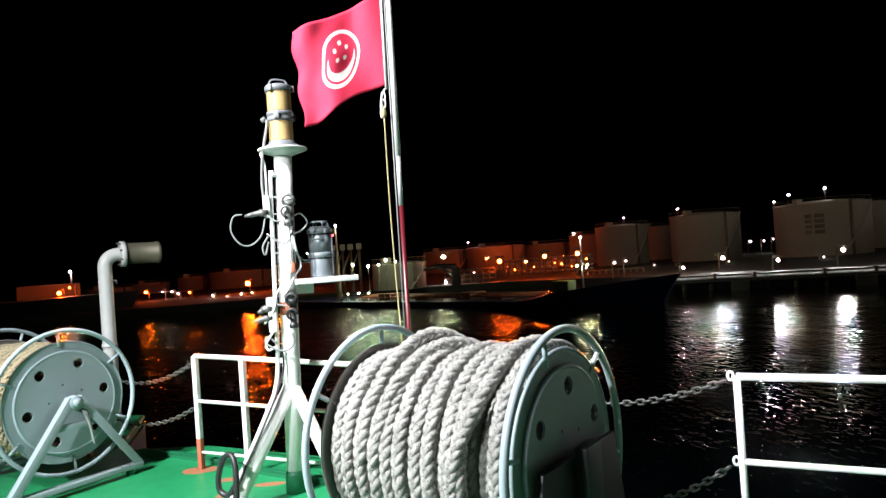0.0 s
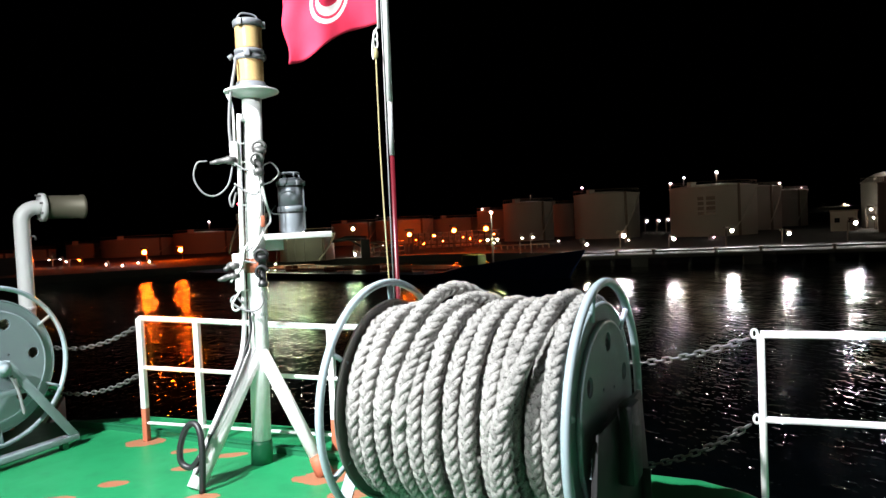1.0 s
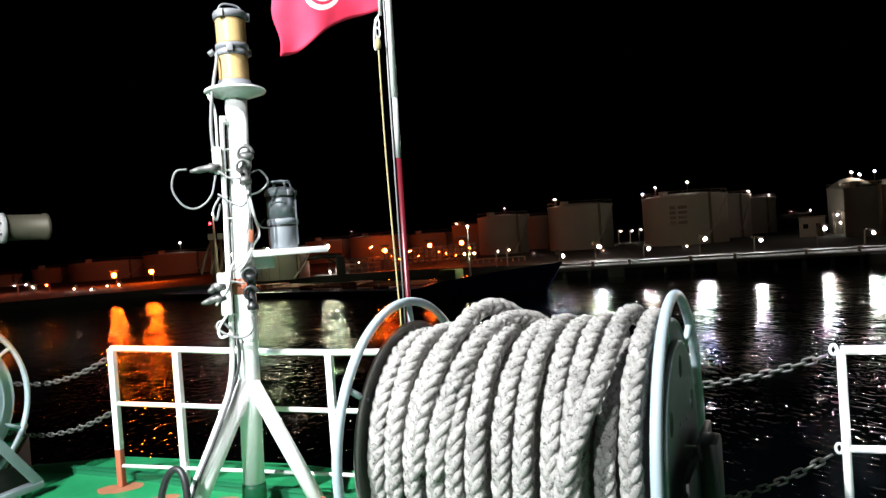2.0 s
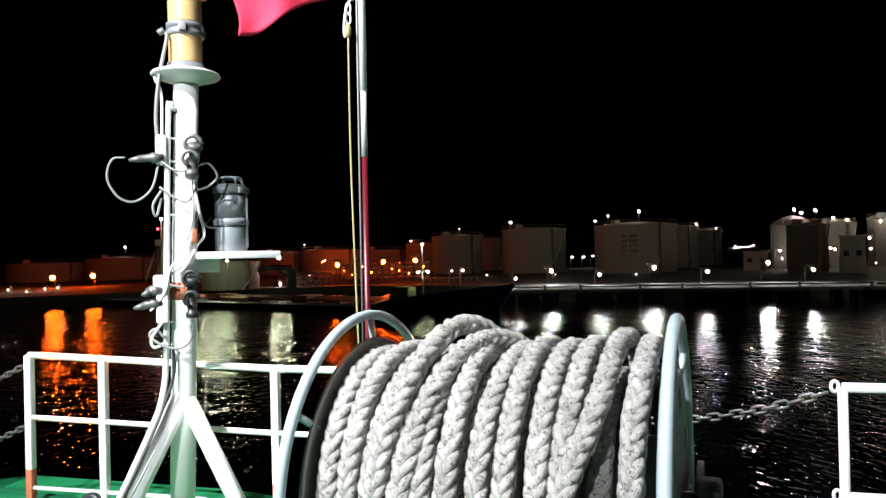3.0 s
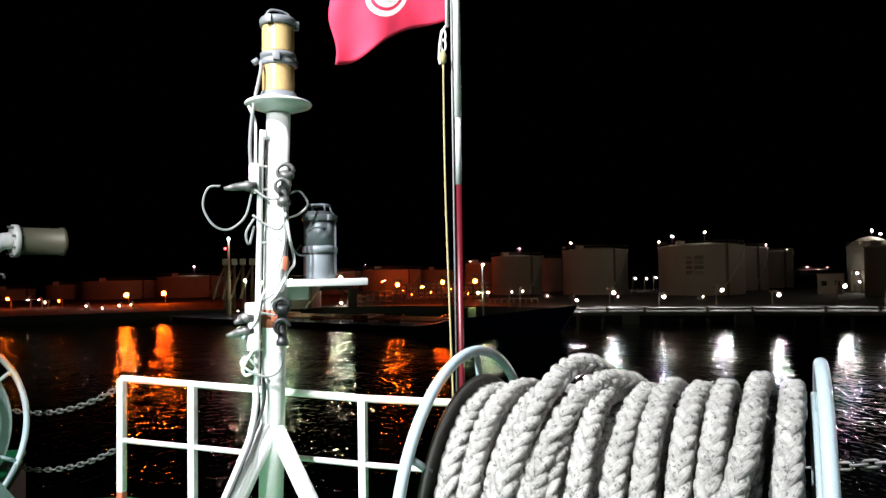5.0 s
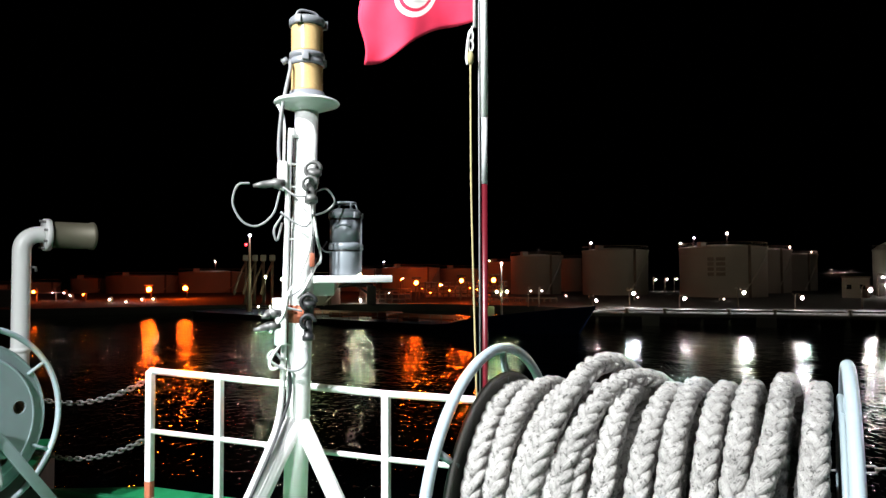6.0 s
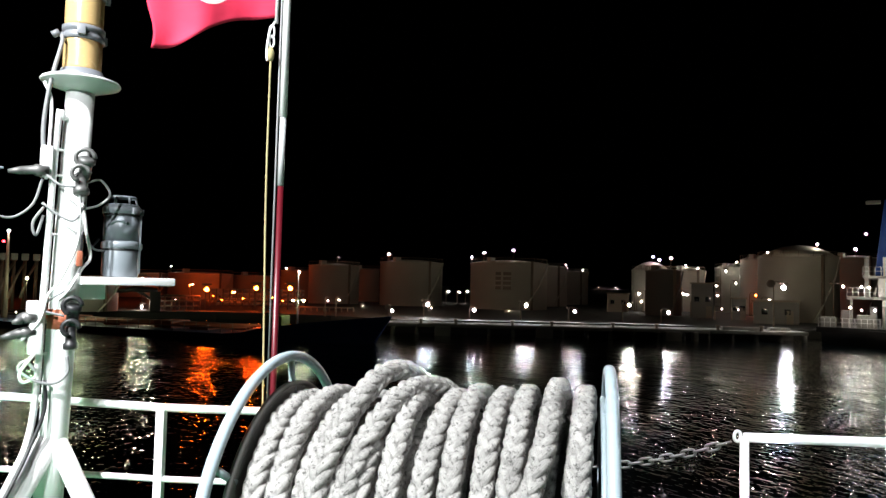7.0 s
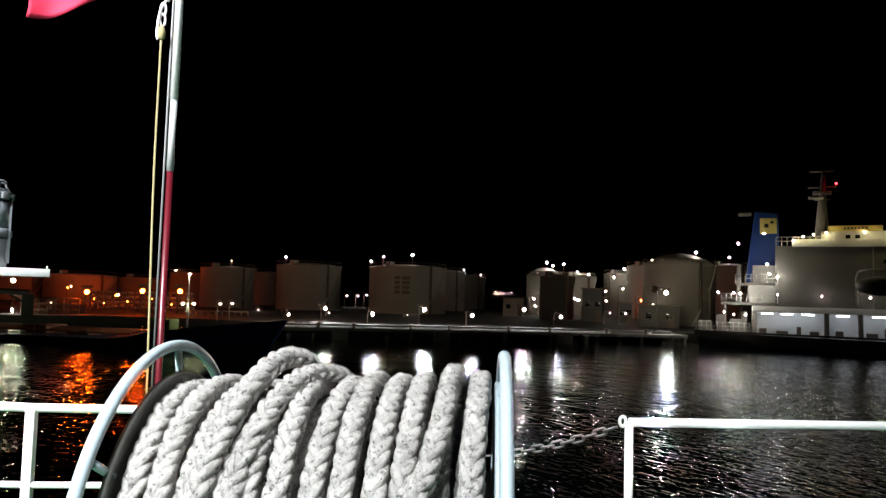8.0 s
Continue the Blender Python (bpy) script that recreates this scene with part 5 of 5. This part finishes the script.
part("foremast", sweep(B(), [(c.x, c.y, -3.6), (c.x, c.y, far(0, 76, elev=0.7).z)], [0.12, 0.05], 8), SHIPGREY, TANKER, "pale foremast")
part("masthead_lamp", lamp_globe(B(), Vector((c.x, c.y - 0.2, far(0, 76, elev=0.75).z)), 0.08), SMALLWHITE, TANKER)
for s in (-0.55, 0.55):
    q = Vector((c.x + s, c.y - 0.2, far(0, 76, elev=-1.5).z))
    fl = part("lamp_arm", sweep(B(), [q + Vector((0, 0, 0.1)), (c.x, c.y, q.z + 0.1)], 0.04, 5), SHIPGREY, TANKER)
    part("deck_lamp", lamp_globe(B(), q, 0.10), MERCURY, fl, "glowing deck lamp")
c = on_a(0.83, 1.0)
part("windlass", box(B(), (c.x, c.y, -2.5), (2.2, 1.6, 1.2), rzA, 0.15), LEAF, TANKER, "green painted windlass")

# tanker with the lit accommodation, moored beyond the quay's end
LINER = thing("product_tanker", Matrix.Translation(far(60, 92, WATER)), "large tanker with lit white accommodation and blue funnel", "ship", "moored ships")
STERN_B, BOW_B = far(53.6, 100, WATER), far(92, 108, WATER)
part("hull", hull_mesh(STERN_B, BOW_B, 16, -2.55, -1.0, 1.02), HULLBLACK, LINER, "", 40)
D = 92.0
rzB = -60


def block(name, b0, b1, e0, e1, depth, mat, dist=D, label="", parent=None):
    """A box of the accommodation given by bearings and elevations at its face."""
    b = (b0 + b1) / 2
    w = 2 * dist * math.tan(radians((b1 - b0) / 2))
    z0, z1 = far(0, dist, elev=e0).z, far(0, dist, elev=e1).z
    m = Matrix.Translation(far(b, dist, 0)) @ pose(0, 0, 0, 0, 0, rzB)
    return part(name, box(B(), (0, depth / 2, (z0 + z1) / 2), (w, depth, z1 - z0), 0, 0.04, m), mat, parent or LINER, label)


def ship_lamp(b, e, r, mat=None, dist=D - 1.2):
    lp = part("lamp_arm", sweep(B(), [far(b, dist, elev=e), far(b, dist + 1.6, elev=e + 0.05)], 0.04, 5), SHIPGREY, LINER)
    part("deck_lamp", lamp_globe(B(), far(b, dist, elev=e), r * 0.38), mat or SMALLWHITE, lp, "glowing deck lamp")


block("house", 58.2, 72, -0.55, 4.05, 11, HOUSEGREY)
block("lower_house_back", 56.6, 72, -2.75, -0.55, 6, SHIPWHITE, D + 4)
block("gallery_ceiling", 56.6, 72, -0.85, -0.45, 4.2, SHIPWHITE, D - 0.3)
for b in (56.7, 61.5, 63.6, 65.8, 68.0, 70.2):
    block("gallery_pillar", b - 0.16, b + 0.16, -2.75, -0.7, 0.5, SHIPGREY, D - 0.2)
for b in (57.6, 58.9, 60.3, 62.5, 64.7, 66.9):
    q = far(b, D + 2.2, elev=-1.0)
    part("tube_lamp", box(B(), tuple(q), (1.3, 0.25, 0.12), rzB, 0.02), BAYGLOW, LINER, "glowing deck tube lamp")
block("bulwark", 52.5, 72, -2.85, -2.45, 0.3, HULLBLACK, D - 0.6)
block("aft_house", 56.3, 58.4, -0.2, 1.1, 8, SHIPWHITE, D + 1)
block("aft_deck", 54.4, 58.4, -0.42, -0.2, 6, SHIPGREY, D + 1)
block("aft_deck", 55.4, 58.4, 1.1, 1.3, 6, SHIPGREY, D + 1)
block("aft_house", 56.6, 58.3, 1.3, 2.6, 5, SHIPWHITE, D + 2)
block("aft_post", 55.5, 55.75, -0.2, 2.6, 0.4, SHIPGREY, D + 1)
block("aft_post", 54.6, 54.75, -2.5, -0.4, 0.4, SHIPGREY, D + 1)
block("wheelhouse", 61.2, 65.6, 4.05, 5.1, 6, SHIPWHITE, D - 0.4)
block("bridge_wing", 59.3, 70, 4.0, 4.55, 1.2, SHIPWHITE, D - 0.5)
block("name_board", 61.6, 65.0, 5.12, 5.5, 0.4, LOGOYELLOW, D - 0.4, "pale yellow board with illegible lettering bars")
for k in range(7):
    block("lettering_bar", 62.6 + 0.22 * k, 62.75 + 0.22 * k, 5.22, 5.40, 0.06, STEELFAR, D - 0.5)
for b in (61.9, 62.7, 63.3):
    block("window", b, b + 0.32, 4.35, 4.85, 0.1, WINDOWDARK, D - 0.5)
for b, e in ((59.3, 3.3), (61.4, 3.4), (63.5, 3.4), (59.2, 1.6), (60.6, 1.6), (65.0, 2.8)):
    block("window", b, b + 0.22, e, e + 0.25, 0.1, WINDOWDARK, D - 0.06)
for b in (59.1, 60.4):
    block("lit_window", b, b + 0.2, 0.2, 0.5, 0.1, WARMGLOW, D - 0.08, "lit cabin window")
# funnel with its square panel
fb = [far(56.1, D + 3, elev=1.3), far(58.5, D + 3, elev=1.3), far(58.35, D + 3, elev=6.5), far(56.75, D + 3, elev=6.7)]
bm = B()
away = Vector((math.sin(radians(58)), math.cos(radians(58)), 0)) * 4
lo = [bm.verts.new(p) for p in fb]
hi = [bm.verts.new(p + away) for p in fb]
bm.faces.new(lo[::-1])
bm.faces.new(hi)
for i in range(4):
    bm.faces.new((lo[i], lo[(i + 1) % 4], hi[(i + 1) % 4], hi[i]))
bmesh.ops.recalc_face_normals(bm, faces=bm.faces[:])
bmesh.ops.bevel(bm, geom=bm.edges[:], offset=0.2, segments=3, affect="EDGES", profile=0.5)
FUN = part("funnel", bm, FUNNELBLUE, LINER, "dark blue funnel")
block("panel", 57.1, 58.25, 5.0, 6.15, 0.12, LOGOYELLOW, D + 2.85, "plain yellow square panel", FUN)
block("panel_mark", 57.4, 57.7, 5.45, 5.75, 0.06, HULLBLACK, D + 2.78, "", FUN)
block("panel_mark", 57.8, 58.05, 5.75, 5.95, 0.06, HULLBLACK, D + 2.78, "", FUN)
block("whistle", 55.6, 56.5, 6.35, 6.6, 0.4, SHIPGREY, D + 3, "", FUN)
# signal mast
MB = 61.25
part("signal_mast", sweep(B(), [far(MB, D + 2, elev=4.5), far(MB, D + 2, elev=7.0), far(MB + 0.1, D + 2, elev=9.4)], [0.9, 0.5, 0.2], 8), SHIPGREY, LINER)
for e, w in ((8.3, 0.9), (9.45, 0.8), (7.4, 0.5)):
    part("yard", sweep(B(), [far(MB - w, D + 2, elev=e), far(MB + w, D + 2, elev=e)], 0.1, 6), SHIPGREY, LINER)
part("mast_platform", box(B(), tuple(far(MB, D + 2, elev=7.9)), (2.0, 1.6, 0.3), rzB, 0.05), SHIPGREY, LINER)
part("radar", box(B(), tuple(far(MB - 0.4, D + 1, elev=7.55)), (1.6, 0.4, 0.3), rzB + 20, 0.05), SHIPWHITE, LINER)
part("masthead_lamp", lamp_globe(B(), far(62.15, D + 1, elev=8.55), 0.12), REDGLOW, LINER, "red masthead lamp")
for b, e, r in ((60.0, 4.75, 0.22), (60.7, 4.9, 0.22), (59.4, 4.45, 0.2), (61.5, 5.0, 0.26), (63.9, 5.0, 0.26), (65.3, 4.9, 0.24)):
    ship_lamp(b, e, r * 0.9, WARMGLOW, D - 1.25)
for b, e, r in ((57.6, 2.7, 0.22), (57.75, 1.95, 0.18), (58.3, 1.75, 0.22), (58.3, 0.45, 0.12), (61.2, 0.4, 0.13), (64.2, 0.35, 0.13), (55.3, 0.5, 0.22), (55.75, 0.45, 0.2), (54.6, -1.0, 0.2), (55.3, -1.15, 0.2), (56.1, -1.15, 0.2), (57.4, 5.0, 0.14), (55.6, 4.25, 0.14), (67.5, 0.4, 0.13)):
    ship_lamp(b, e, r)
# deck rails of the accommodation
for b0, b1, e in ((54.4, 58.3, -0.2), (55.4, 58.3, 1.3), (58.2, 61.2, 4.1), (52.6, 56.4, -2.4)):
    n = int((b1 - b0) / 0.35)
    for k in range(n + 1):
        bb = b0 + (b1 - b0) * k / n
        part("rail_post", sweep(B(), [far(bb, D - 0.4, elev=e), far(bb, D - 0.4, elev=e + 0.62)], 0.03, 4), SHIPWHITE, LINER)
    for q in (0.32, 0.62):
        part("rail", sweep(B(), [far(b0, D - 0.4, elev=e + q), far(b1, D - 0.4, elev=e + q)], 0.03, 4), SHIPWHITE, LINER)
for b, w, h in ((57.3, 0.5, 0.5), (58.6, 0.8, 0.35), (59.7, 0.3, 0.7), (60.7, 0.6, 0.4), (62.3, 0.5, 0.5), (64.3, 0.7, 0.45), (65.2, 0.3, 0.8)):
    block("deck_gear", b - w / 2, b + w / 2, -2.6, -2.6 + h, 0.8, STEELFAR, D + 1.6)
for b, w, e0, e1 in ((53.2, 0.9, -2.5, -1.7), (54.3, 0.5, -2.5, -1.2), (55.4, 0.8, -2.5, -1.5), (56.0, 0.4, -2.5, -0.9)):
    block("aft_gear", b - w / 2, b + w / 2, e0, e1, 1.2, SHIPGREY, D + 1.5)
for b in (58.8, 61.7, 64.4):
    part("drain_pipe", sweep(B(), [far(b, D - 0.1, elev=-0.5), far(b, D - 0.1, elev=4.0)], 0.06, 5), SHIPGREY, LINER)
LB = thing("lifeboat", Matrix.Translation(far(64.6, D - 2, elev=1.2)), "dark enclosed lifeboat hung under its davit", "lifeboat")
bm = B()
bmesh.ops.create_uvsphere(bm, u_segments=16, v_segments=10, radius=1, matrix=Matrix.Translation(far(64.9, D - 2, elev=1.2)) @ pose(0, 0, 0, 0, 0, rzB) @ Matrix.Diagonal((2.6, 1.1, 1.1, 1)))
part("body", bm, HULLBLACK, LB)
part("davit", sweep(B(), smooth_line([far(63.4, D, elev=-0.4), far(63.4, D - 1, elev=1.9), far(64.0, D - 2, elev=2.3), far(65.2, D - 2, elev=2.3)], 5), 0.14, 7), SHIPGREY, LB)

# dark vessel with orange deck lights far to port
PORTSHIP = thing("moored_barge", Matrix.Translation(far(-30, 135, WATER)), "dark vessel lit by orange deck lamps", "ship", "moored ships")
part("hull", hull_mesh(far(-52, 150, WATER), far(-24.6, 128, WATER), 12, -0.9, -0.6), HULLBLACK, PORTSHIP, "", 40)
c = far(-29.6, 140, 0)
part("superstructure", box(B(), (c.x, c.y, 0.2), (9, 6, 2.4), 20, 0.05), SHIPGREY, PORTSHIP)
part("mast", sweep(B(), [(c.x + 4, c.y, 0.5), (c.x + 4, c.y, 3.6)], 0.15, 7), SHIPGREY, PORTSHIP)
part("masthead_lamp", lamp_globe(B(), Vector((c.x + 4, c.y - 0.3, 3.5)), 0.16), SMALLWHITE, PORTSHIP)

# far-off lights along the horizon
for k in range(14):
    yard_lamp(far(36.6 + 0.14 * k, 800, elev=-0.12 + 0.004 * k), SMALLWHITE, 0.18, YARD, "distant white lamp post on the far shore")
for b, e, d in ((38.2, 0.05, 700), (36.9, 0.1, 700), (-25.8, 0.1, 400), (-40, -0.4, 300)):
    yard_lamp(far(b, d, elev=e), SMALLWHITE, 0.5, YARD, "distant white lamp post on the far shore")
